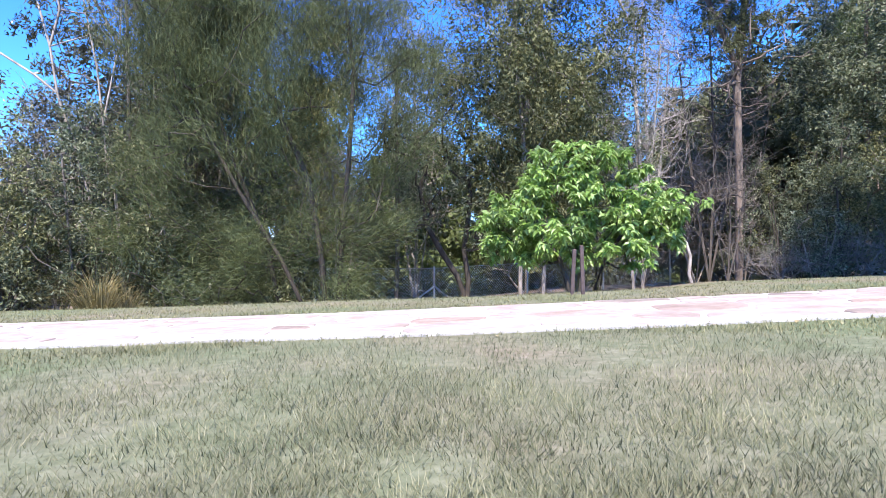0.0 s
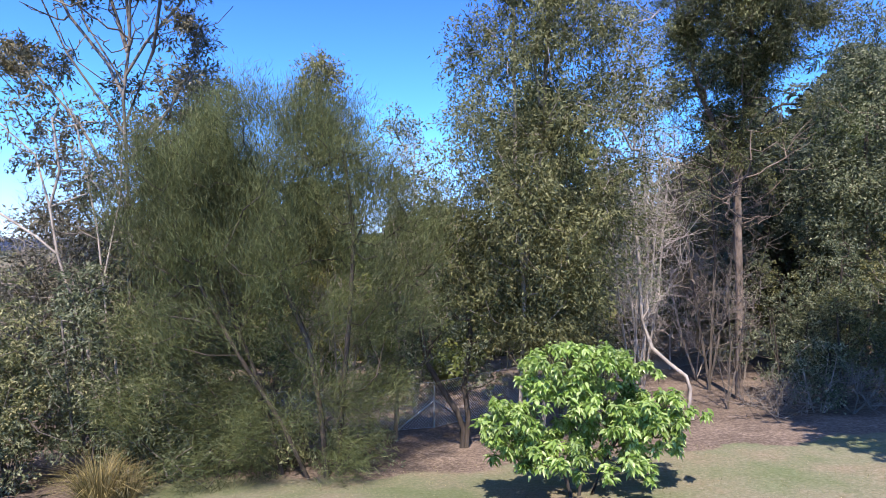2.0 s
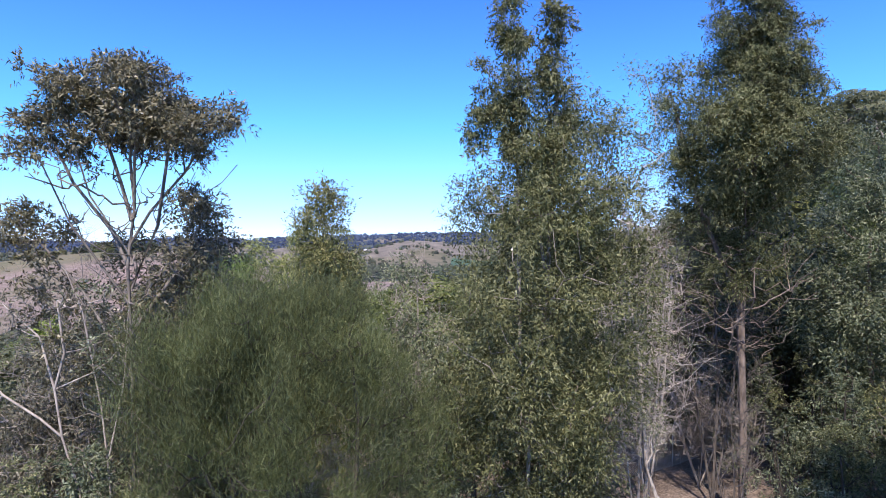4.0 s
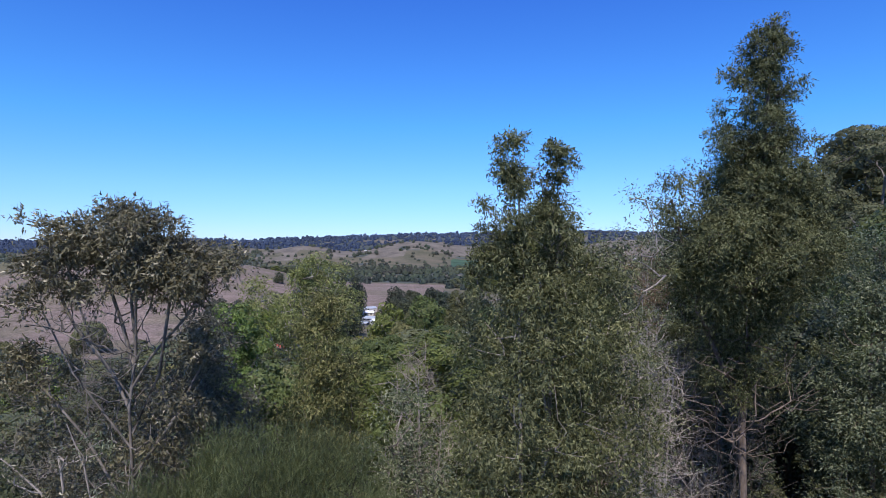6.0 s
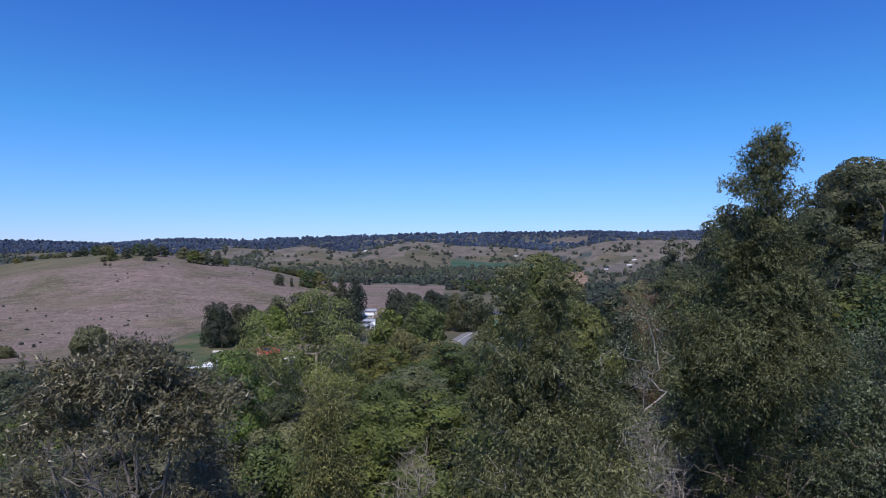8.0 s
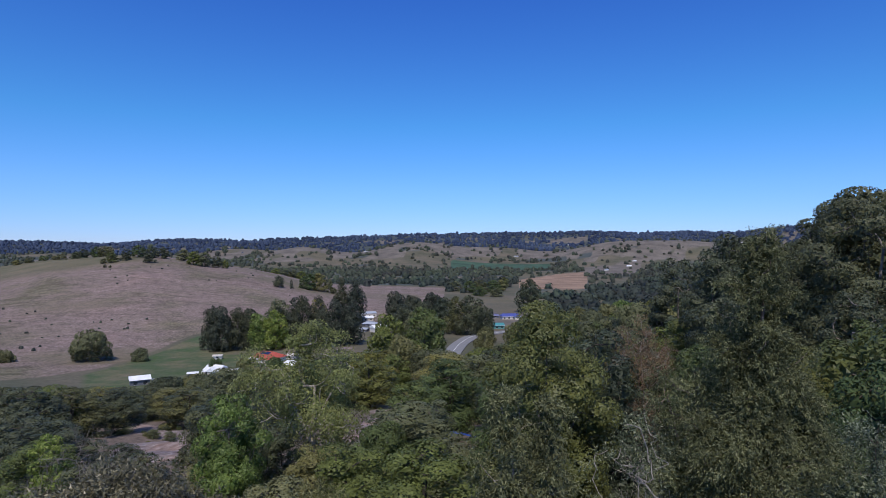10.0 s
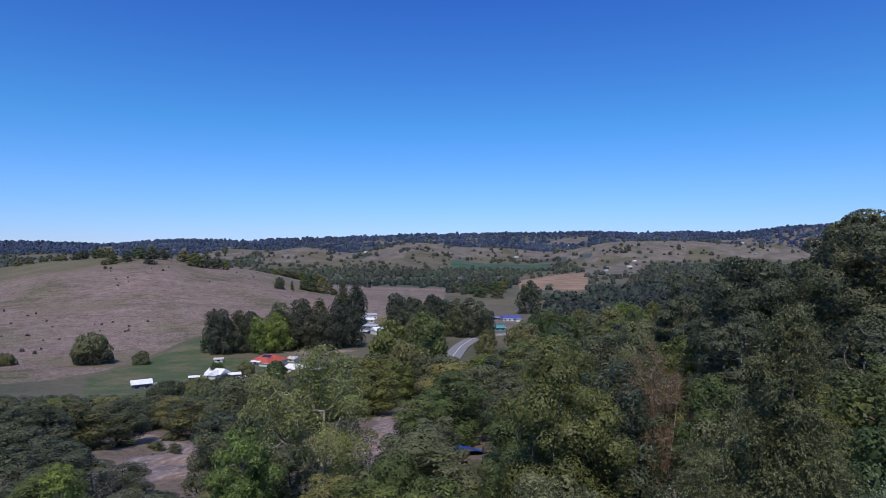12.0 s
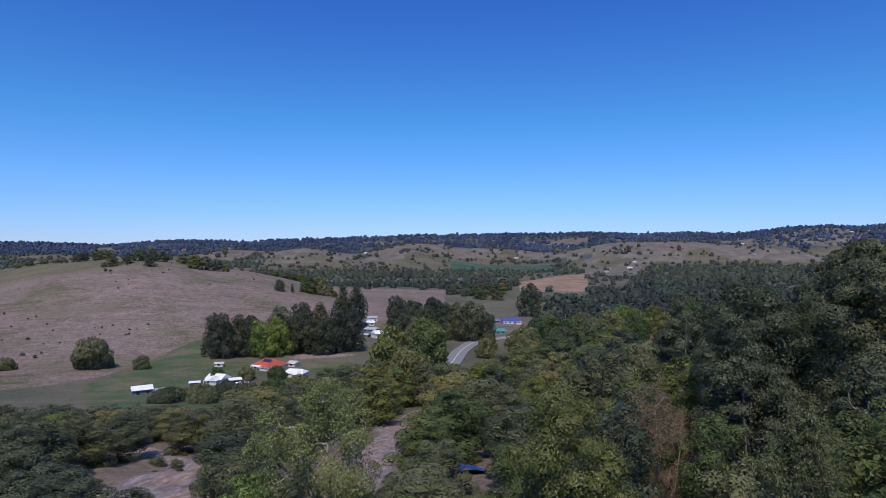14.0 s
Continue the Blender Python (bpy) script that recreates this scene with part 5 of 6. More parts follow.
for k, (x, y, w, h, leaf, label) in enumerate(VALLEY):
    valley_tree(label, 400 + k, x, y, w, h, leaf, y < 700)


# ---- far woods ----
def far_woods(name, label, k, count, y0, y1, keep, w0, w1, quads, mat, spread=0.78):
    """Far trees, each a clump of leaf sprays, in one mesh."""
    rng = rng_of(k)
    x = np.empty(0)
    y = np.empty(0)
    while len(x) < count:
        yy = y0 * (y1 / y0) ** rng.random(4000)
        xx = yy * rng.uniform(-spread, spread, 4000)
        ok = rng.random(4000) < keep(xx, yy)
        x, y = np.concatenate([x, xx[ok]]), np.concatenate([y, yy[ok]])
    x, y = x[:count], y[:count]
    w = rng.uniform(w0, w1, count) * (0.7 + 0.6 * rng.random(count))
    z = height(x, y)
    at = np.stack([x, y, z], -1)[:, None]
    tall = 0.85 + 0.7 * rng.random((count, 1, 1))
    # a knobbly crown
    sides = 7
    ring = np.arange(sides) * 2 * np.pi / sides
    shape = np.concatenate([[(0, 0, 1.0)]] + [np.stack([np.cos(ring + t) * math.cos(e), np.sin(ring + t) * math.cos(e), np.full(sides, math.sin(e))], 1) for t, e in ((0, 0.95), (0.45, 0.4), (0, -0.25))])
    knob = 0.86 + 0.30 * (rng.random((count, len(shape), 1)) - 0.5) * 2.4
    crown = at + shape[None] * knob * w[:, None, None] * np.concatenate([np.ones((count, 1, 2)), tall], 2) + np.array([0, 0, 0.35]) * w[:, None, None]
    i = np.arange(sides)
    j = (i + 1) % sides
    tris = np.stack([np.zeros(sides, int), 1 + i, 1 + j], 1)
    quad = np.concatenate([np.stack([1 + l * sides + i, 1 + (l + 1) * sides + i, 1 + (l + 1) * sides + j, 1 + l * sides + j], 1) for l in (0, 1)])
    step = np.arange(count)[:, None, None] * len(shape)
    tris, quad = (step + tris[None]).reshape(-1, 3), (step + quad[None]).reshape(-1, 4)
    # loose leaf sprays over it
    d = rng.normal(size=(count, quads, 3))
    d[..., 2] = np.abs(d[..., 2]) - 0.25
    d = unit(d)
    p = (at + d * w[:, None, None] * np.concatenate([np.ones((count, 1, 2)), tall], 2) * (0.85 + 0.25 * rng.random((count, quads, 1))) + np.array([0, 0, 0.35]) * w[:, None, None]).reshape(-1, 3)
    n = unit(d + np.array([0, 0, 0.25]) + rng.normal(size=d.shape) * 0.35).reshape(-1, 3)
    a = unit(np.cross(n, rng.normal(size=n.shape)))
    b = np.cross(n, a)
    s = (np.repeat(w, quads) * (0.16 + 0.16 * rng.random(count * quads)))[:, None]
    v = np.stack([p - a * s, p - b * s * 0.8 + n * s * 0.15, p + a * s, p + b * s * 0.8 + n * s * 0.15], 1).reshape(-1, 3)
    start = crown.shape[0] * crown.shape[1]
    ob = part_np(name, np.concatenate([crown.reshape(-1, 3), v]), [tris, quad, start + np.arange(len(v)).reshape(-1, 4)], mat, smooth=True)
    return tagged(ob, label, "woodland", kind="stuff")


def open_land(x, y):
    hill, green, plough, crop, pale = fields(x, y)
    return 1 - np.clip(hill + green + plough + crop + pale * 1.05, 0, 1)


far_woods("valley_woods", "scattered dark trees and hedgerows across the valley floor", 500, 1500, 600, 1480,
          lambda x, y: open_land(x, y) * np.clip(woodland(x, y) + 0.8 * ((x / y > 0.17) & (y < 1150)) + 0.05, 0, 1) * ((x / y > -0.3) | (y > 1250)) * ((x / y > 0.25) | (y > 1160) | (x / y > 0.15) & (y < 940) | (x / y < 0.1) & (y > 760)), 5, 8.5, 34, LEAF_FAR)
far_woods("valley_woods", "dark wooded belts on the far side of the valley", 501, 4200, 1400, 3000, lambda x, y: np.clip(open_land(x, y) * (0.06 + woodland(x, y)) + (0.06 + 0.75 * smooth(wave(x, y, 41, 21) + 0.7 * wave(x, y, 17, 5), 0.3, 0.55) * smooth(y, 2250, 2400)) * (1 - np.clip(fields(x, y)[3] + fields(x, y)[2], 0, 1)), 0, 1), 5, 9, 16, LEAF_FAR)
far_woods("ridge_woods", "woods on the distant ridge, tinted blue for haze", 502, 7000, 2750, 4650, lambda x, y: np.clip(woodland(x, y) - 1.05 * clearing(x, y) * (1 - smooth(np.hypot(x, y), 3900, 4250)), 0.04, 1) * (0.06 + np.maximum(smooth(y, 2880, 3050), smooth(np.hypot(x, y), 3450, 3650))) * (np.hypot(x, y) < 4700), 5, 12, 6, LEAF_RIDGE_HAZE)
far_woods("ridge_woods", "groves of tall trees along the crest of the distant ridge", 505, 420, 3500, 4680, lambda x, y: np.clip(0.12 + (wave(x, y, 210, 6) > 0.0), 0, 1) * window(np.hypot(x, y), 4480, 4690, 10), 8, 14, 14, LEAF_RIDGE_HAZE)
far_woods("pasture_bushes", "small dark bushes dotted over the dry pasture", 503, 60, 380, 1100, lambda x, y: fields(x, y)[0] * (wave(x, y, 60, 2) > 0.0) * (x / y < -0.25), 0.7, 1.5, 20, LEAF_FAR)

# trees along the hill top: x, y, half width, height, look
HILL_TREES = [(-655, 1030, 8, 11, 4), (-638, 1040, 9, 12, 0), (-622, 1035, 10, 17, 2), (-606, 1045, 11, 19, 1), (-590, 1040, 11, 19, 2), (-576, 1035, 9, 17, 0), (-494, 893, 10, 17, 3), (-479, 905, 9, 18, 2), (-505, 890, 5, 8, 2),
              (-481, 947, 13, 19, 1), (-468, 960, 11, 21, 0), (-432, 880, 10, 20, 2), (-452, 964, 12, 19, 2), (-428, 985, 12, 19, 0), (-415, 1000, 11, 17, 2), (-384, 922, 12, 21, 1), (-368, 924, 12, 22, 0), (-356, 940, 10, 19, 2), (-345, 950, 6, 13, 1),
              (-480, 850, 3, 5, 2), (-470, 845, 2.5, 4, 0), (-740, 1040, 9, 9, 0), (-722, 1045, 9, 10, 2), (-700, 1050, 9, 9, 1), (-680, 1050, 7, 8, 0),
              (-212, 838, 2.6, 14, 2), (-196, 880, 12, 24, 1), (-184, 885, 12, 27, 0), (-205, 878, 8, 16, 1), (-172, 900, 8, 20, 4), (-163, 890, 6, 10, 2),
              (-330, 1180, 12, 15, 1), (-310, 1175, 12, 16, 0), (-292, 1170, 12, 17, 2), (-275, 1165, 12, 17, 1), (-258, 1160, 11, 15, 2), (-240, 1160, 11, 16, 0), (-360, 1200, 10, 13, 2),
              (22, 1060, 14, 18, 0), (46, 1030, 14, 20, 1), (66, 1050, 15, 22, 2), (88, 1040, 15, 22, 1), (104, 1080, 13, 20, 0), (118, 1160, 12, 22, 3), (60, 960, 12, 16, 1), (85, 950, 12, 15, 0)]
for x, y, w, h, pick in HILL_TREES:
    plant(far_kinds, pick, 320 + pick, ground_at(x, y, 0.5), w, h, "trees in the woods below")


# ---- the lawn's edge: fence, stakes, tuft, off-view shade trees ----
WOOD_DARK = plain_material("dark_stake_wood", (0.085, 0.06, 0.055), 0.85, 0, 0.4, 14, 30)
GALV = plain_material("galvanised_steel", (0.55, 0.56, 0.57), 0.45, 0.6, 0.25, 8)
WIRE = plain_material("fence_wire", (0.68, 0.69, 0.71), 0.5, 0.35, 0.2, 3)
MORTAR = plain_material("white_mortar", (0.46, 0.44, 0.42), 0.95, 0, 0.2, 9, 60)


def box(bm, x0, x1, y0, y1, z0, z1):
    vs = [bm.verts.new((x, y, z)) for z in (z0, z1) for x, y in ((x0, y0), (x1, y0), (x1, y1), (x0, y1))]
    for f in ((3, 2, 1, 0), (4, 5, 6, 7), (0, 1, 5, 4), (1, 2, 6, 5), (2, 3, 7, 6), (3, 0, 4, 7)):
        bm.faces.new([vs[i] for i in f])


def stake(x, y, lean, h, label):
    root = tagged(new("garden_stake"), label, "stake", "stakes beside the young tree")
    root.location = ground_at(x, y, 0.06)
    bm = bmesh.new()
    box(bm, -0.022, 0.022, -0.022, 0.022, 0, h)
    bmesh.ops.bevel(bm, geom=bm.edges[:], offset=0.005, segments=1, affect="EDGES")
    for v in bm.verts:
        v.co.x += lean * v.co.z + 0.006 * math.sin(v.co.z * 9)
    part("shaft", bm, WOOD_DARK, root)
    return root


stake(1.57, 7.30, 0.06, 0.62, "dark weathered wooden stake beside the young tree")
stake(1.71, 7.30, -0.03, 0.66, "dark weathered wooden stake beside the young tree")


def chain_fence():
    pts = [Vector((-4.6, 15.6, 0)), Vector((-0.25, 17.0, 0)), Vector((5.6, 20.9, 0)), Vector((11.8, 25.0, 0)), Vector((17.5, 24.6, 0)), Vector((24, 24.2, 0))]
    tall = 1.32
    root = tagged(new("chain_link_fence"), "galvanised chain-link fence with pipe posts behind the trees", "fence")
    for a, b in zip(pts, pts[1:]):
        run = b - a
        steps = max(1, round(run.length / 3.2))
        for i in range(steps):
            p, q = a + run * (i / steps), a + run * ((i + 1) / steps)
            z0, z1 = float(height(p.x, p.y)), float(height(q.x, q.y))
            v, f = tubes([(np.array([(p.x, p.y, z0 - 0.3), (p.x, p.y, z0 + tall + 0.06)]), np.array([0.026, 0.026]))], 8)
            part_np("post", v, f, GALV, root, smooth=True)
            length = (q - p).length
            along = (q - p).normalized()
            wires, cell = [], 0.085
            n = int(length / cell)
            quads = []
            vs = []

            def at(s, t):
                return np.array([p.x + along.x * s, p.y + along.y * s, z0 + (z1 - z0) * s / length + 0.04 + t])

            rows = tall - 0.06
            for k in range(-int(rows / cell) - 1, n + 1):
                for sgn in (1, -1):
                    s0 = k * cell if sgn > 0 else k * cell + rows
                    s1 = s0 + sgn * rows
                    t0, t1 = 0.0, rows
                    lo, hi = min(s0, s1), max(s0, s1)
                    if hi < 0 or lo > length:
                        continue
                    ss, tt = [s0, s1], [t0, t1]
                    for e in (0, 1):
                        if ss[e] < 0 or ss[e] > length:
                            edge = min(max(ss[e], 0), length)
                            tt[e] = tt[1 - e] + (tt[e] - tt[1 - e]) * (edge - ss[1 - e]) / (ss[e] - ss[1 - e])
                            ss[e] = edge
                    c0, c1 = at(ss[0], tt[0]), at(ss[1], tt[1])
                    w = np.array([along.x, along.y, 0]) * 0.0045
                    base = len(vs)
                    vs += [c0 - w, c0 + w, c1 + w, c1 - w]
                    quads.append([base, base + 1, base + 2, base + 3])
            part_np("wire_mesh", np.array(vs), np.array(quads), WIRE, root)
            v, f = tubes([(np.array([at(0, tall - 0.05), at(length, tall - 0.05)]), np.array([0.008, 0.008])), (np.array([at(0, 0.0), at(length, 0.0)]), np.array([0.004, 0.004]))], 5)
            part_np("line_wire", v, f, GALV, root)
    # the braced post
    p = pts[1]
    z = float(height(p.x, p.y))
    for q in (p + (pts[0] - p).normalized() * 1.25, p + (pts[2] - p).normalized() * 1.25):
        v, f = tubes([(np.array([(p.x, p.y, z + 0.8), (q.x, q.y, float(height(q.x, q.y)) - 0.1)]), np.array([0.024, 0.024]))], 8)
        part_np("brace", v, f, GALV, root, smooth=True)
    return root


chain_fence()


def grass_tuft(k, x, y, h, n, leaf, label):
    rng = rng_of(k)
    root = tagged(new("grass_tuft"), label, "grass")
    root.location = ground_at(x, y, 0.03)
    a = rng.random(n) * 6.283
    out = rng.random(n) ** 0.7
    base = np.stack([np.cos(a) * 0.16 * out, np.sin(a) * 0.16 * out, np.zeros(n)], 1)
    L = h * (0.6 + 0.6 * rng.random(n))
    d = unit(np.stack([np.cos(a) * out * 0.9, np.sin(a) * out * 0.9, np.ones(n)], 1) + rng.normal(size=(n, 3)) * 0.15)
    mid = base + d * (L * 0.55)[:, None]
    tip = base + d * L[:, None] * 0.95 + np.stack([np.cos(a), np.sin(a), -0.9 * np.ones(n)], 1) * (0.35 * L * out)[:, None]
    s = np.stack([-np.sin(a), np.cos(a), np.zeros(n)], 1) * 0.006
    v = np.stack([base - s, base + s, mid + s * 0.8, mid - s * 0.8, tip], 1).reshape(-1, 3)
    b = np.arange(n)[:, None] * 5
    part_np("blade_clump", v, [b + np.array([[0, 1, 2, 3]]), b + np.array([[3, 2, 4]])], leaf, root)
    return root


grass_tuft(600, -6.15, 10.7, 1.15, 420, LEAF_STRAW, "tall tuft of dry arching grass at the lawn's edge")
grass_tuft(601, -5.75, 10.9, 0.7, 260, LEAF_STRAW, "short tuft of dry grass at the lawn's edge")
grass_tuft(602, -6.5, 11.0, 0.75, 260, LEAF_OLIVE, "tuft of green arching grass at the lawn's edge")
bare_tree("fallen_branch_shrub", "low tangle of bare bleached branches on the lawn's edge", 96, 8.0, 14.4, 0.8, 0.7, 26, BARK_GREY)
bare_tree("fallen_branch_shrub", "low tangle of bare bleached branches under the trees", 97, 10.0, 14.6, 1.2, 1.1, 34, BARK_GREY)
# unseen trees, added and sized only to throw shade onto the lawn
for k, (x, y, w, h) in enumerate([(11.3, 7.6, 3.3, 12.8), (-9.7, 6.6, 2.3, 4.6)]):
    rng = rng_of(112 + k)
    c = in_crown(rng, int(24 * w * w), (0, 0, 0.36 * h), (w, 0.88 * w, 0.64 * h), egg, 0.25, 0.3)
    make_tree("lawn_tree", "leafy dark tree out of view, added to shade the lawn", rng, ground_at(x, y, 0.05), [line((0, 0, 0), (0.1, 0, 0.3 * h), (0, 0, 0.78 * h))], c, LEAF_DARK, BARK_GREY, 0.012, 0.8, 10, 14, 0.28, 0.15, 0.4, 0.15, group="trees beside the lawn")


# ---- houses ----
ROOF_RED = plain_material("red_roof_tiles", (0.44, 0.085, 0.055), 0.7, 0, 0.25, 1.5, 6)
ROOF_WHITE = plain_material("white_sheet_roof", (0.78, 0.79, 0.80), 0.45, 0.0, 0.12, 0.6)
ROOF_BLUE = plain_material("blue_sheet_roof", (0.07, 0.09, 0.30), 0.5, 0, 0.25, 0.6)
ROOF_TEAL = plain_material("teal_sheet_roof", (0.06, 0.26, 0.28), 0.5, 0, 0.25, 0.6)
ROOF_GREY = plain_material("grey_sheet_roof", (0.36, 0.40, 0.46), 0.5, 0, 0.2, 0.6)
WALL_WHITE = plain_material("cream_wall", (0.68, 0.64, 0.57), 0.85, 0, 0.12, 1.2)
ROOF_TAN = plain_material("pale_tan_sheet_roof", (0.56, 0.51, 0.45), 0.55, 0, 0.2, 0.8)
ROOF_SLATE = plain_material("slate_blue_roof", (0.13, 0.14, 0.27), 0.6, 0, 0.25, 0.6)
WALL_TEAL = plain_material("teal_painted_wall", (0.10, 0.27, 0.27), 0.8, 0, 0.2, 1.2)
WALL_GREY = plain_material("slate_grey_wall", (0.13, 0.14, 0.17), 0.7, 0, 0.2, 1.2)
GLASS_DARK = plain_material("dark_window_glass", (0.03, 0.035, 0.045), 0.08, 0, 0.1, 1)
SOLAR = plain_material("solar_cells", (0.02, 0.03, 0.085), 0.15, 0, 0.2, 2)


def house(name, label, x, y, turn, w, d, wall_h, rise, roof_mat, wall_mat, hip=0.0, windows=3, solar=False, wing=0.0, porch=0.0):
    """A house: walls, pitched or hipped roof, windows; wing: the width of a gabled wing at the front, porch: of an open verandah beside it."""
    root = tagged(new(name), label, "house" if "house" in name else "shed")
    root.matrix_world = Matrix.Translation(ground_at(x, y, 0.4)) @ Matrix.Rotation(radians(turn), 4, "Z")
    e, z0 = 0.6, wall_h + 0.35

    def walls(x0, x1, y0, y1):
        bm = bmesh.new()
        box(bm, x0, x1, y0, y1, 0, wall_h + 0.4)
        part("wall", bm, wall_mat, root)

    def roof_over(x0, x1, y0, y1, up, inset, along_x=True):
        bm = bmesh.new()
        lo = [bm.verts.new(p) for p in ((x0 - e, y0 - e, z0), (x1 + e, y0 - e, z0), (x1 + e, y1 + e, z0), (x0 - e, y1 + e, z0))]
        if along_x:
            m = (y0 + y1) / 2
            hi = [bm.verts.new(p) for p in ((x0 - e + inset, m, z0 + up), (x1 + e - inset, m, z0 + up))]
            sides = ((lo[0], lo[1], hi[1], hi[0]), (lo[2], lo[3], hi[0], hi[1]), (lo[1], lo[2], hi[1]), (lo[3], lo[0], hi[0]))
        else:
            m = (x0 + x1) / 2
            hi = [bm.verts.new(p) for p in ((m, y0 - e + inset, z0 + up), (m, y1 + e, z0 + up))]
            sides = ((lo[1], lo[2], hi[1], hi[0]), (lo[3], lo[0], hi[0], hi[1]), (lo[0], lo[1], hi[0]), (lo[2], lo[3], hi[1]))
        for f in sides + ((lo[3], lo[2], lo[1], lo[0]),):
            bm.faces.new(f)
        bmesh.ops.recalc_face_normals(bm, faces=bm.faces[:])
        made = part("roof", bm, roof_mat, root)
        bm = bmesh.new()
        box(bm, x0 - e, x1 + e, y0 - e - 0.12, y0 - e, z0 - 0.16, z0 + 0.04)
        part("gutter", bm, ROOF_WHITE, made)
        # sheet ribs or ridge cap
        bm = bmesh.new()
        p, q = (Vector((x0 - e + inset, (y0 + y1) / 2, z0 + up)), Vector((x1 + e - inset, (y0 + y1) / 2, z0 + up))) if along_x else (Vector(((x0 + x1) / 2, y0 - e + inset, z0 + up)), Vector(((x0 + x1) / 2, y1 + e, z0 + up)))
        if along_x:
            box(bm, p.x, q.x, p.y - 0.14, p.y + 0.14, z0 + up - 0.03, z0 + up + 0.07)
        else:
            box(bm, p.x - 0.14, p.x + 0.14, p.y, q.y, z0 + up - 0.03, z0 + up + 0.07)
        part("ridge_cap", bm, roof_mat, made)
        return made

    walls(-w / 2, w / 2, -d / 2, d / 2)
    roof = roof_over(-w / 2, w / 2, -d / 2, d / 2, rise, hip * d / 2)
    front = -d / 2
    if wing:
        x1 = w / 2 - 0.8
        x0 = x1 - wing
        walls(x0, x1, front - wing * 0.7, front)
        roof_over(x0, x1, front - wing * 0.7, front + wing * 0.5, rise * 0.72, wing * 0.4 if hip else 0.0, False)
    if porch:
        x0 = -w / 2 + 0.4
        bm = bmesh.new()
        vs = [bm.verts.new(p) for p in ((x0, front - 2.8, wall_h - 0.15), (x0 + porch, front - 2.8, wall_h - 0.15), (x0 + porch, front, wall_h + 0.3), (x0, front, wall_h + 0.3))]
        low = [bm.verts.new(v.co - Vector((0, 0, 0.12))) for v in vs]
        for f in ((vs[0], vs[1], vs[2], vs[3]), (low[3], low[2], low[1], low[0]), (low[0], low[1], vs[1], vs[0]), (low[1], low[2], vs[2], vs[1]), (low[3], low[0], vs[0], vs[3])):
            bm.faces.new(f)
        part("verandah_roof", bm, ROOF_WHITE, root)
        for k in range(4):
            bm = bmesh.new()
            cx = x0 + 0.15 + k * (porch - 0.3) / 3
            box(bm, cx - 0.08, cx + 0.08, front - 2.75, front - 2.59, 0, wall_h - 0.25)
            part("post", bm, WALL_WHITE, root)
    for i in range(windows):
        cx = -w / 2 + (i + 0.5) * w / windows
        bm = bmesh.new()
        box(bm, cx - 0.9, cx + 0.9, -d / 2 - 0.05, -d / 2 + 0.1, 1.2, 2.5)
        pane = part("window", bm, GLASS_DARK, root)
        bm = bmesh.new()
        box(bm, cx - 1.05, cx + 1.05, -d / 2 - 0.12, -d / 2 - 0.02, 1.08, 1.2)
        part("sill", bm, WALL_WHITE, pane)
    if solar:
        slope = rise / (d / 2 + e)
        for i in range(4):
            bm = bmesh.new()
            x0, y0 = -w * 0.22 + i * 1.75, -d * 0.26
            vs = [bm.verts.new((x0 + a, y0 + b, z0 + (y0 + b + d / 2 + e) * slope + 0.12 + c)) for c in (0, 0.06) for a, b in ((0, 0), (1.65, 0), (1.65, 2.6), (0, 2.6))]
            for f in ((3, 2, 1, 0), (4, 5, 6, 7), (0, 1, 5, 4), (1, 2, 6, 5), (2, 3, 7, 6), (3, 0, 4, 7)):
                bm.faces.new([vs[k] for k in f])
            part("solar_panel", bm, SOLAR, roof, "dark blue solar panel")
    return root


house("red_roofed_house", "cream house with a red hipped roof and solar panels", -117, 402, -24, 19, 13, 3.0, 3.4, ROOF_RED, WALL_WHITE, 0.9, 4, True, 7.5, 8.0)
house("annex_house", "small cream annex with a pale sheet roof", -103, 410, -24, 6, 7, 2.4, 1.2, ROOF_TAN, WALL_WHITE, 0.0, 1)
house("farm_shed", "slate-grey shed with a white sheet roof", -156, 308, 32, 9, 7, 3.2, 1.6, ROOF_WHITE, WALL_GREY, 0.0, 2)
house("lean_to_shed", "low dark shed beside the grey one", -149, 312, 32, 4, 4, 2.2, 0.4, ROOF_GREY, WALL_GREY, 0.0, 1)
house("garden_shed", "small cream garden shed on the grass", -155, 412, 10, 5.5, 4, 2.4, 0.7, ROOF_TAN, WALL_WHITE, 0.0, 1)
house("white_roofed_house", "rambling house with white sheet roofs", -130, 343, -18, 10, 8, 3.2, 2.4, ROOF_WHITE, WALL_WHITE, 0.0, 3, False, 4.5, 4.0)
house("verandah_house", "low white-roofed wing beside the house", -120, 342, 26, 6, 5, 2.6, 0.8, ROOF_WHITE, WALL_GREY, 0.0, 1)
house("low_shed", "low shed with a white sheet roof", -113, 331, 44, 7, 4, 2.2, 0.6, ROOF_WHITE, WALL_GREY, 0.0, 1)
house("low_shed", "low carport with a white sheet roof", -140, 335, 18, 5, 4, 2.2, 0.5, ROOF_WHITE, WALL_GREY, 0.0, 1)
house("white_roofed_house", "house with a white sheet roof among trees", -91, 366, -12, 12, 8, 2.8, 2.0, ROOF_WHITE, WALL_WHITE, 0.5, 3, False, 4.0)
house("village_house", "long building with a white sheet roof", -86, 640, 12, 22, 13, 2.8, 1.8, ROOF_WHITE, WALL_WHITE, 0.0, 4)
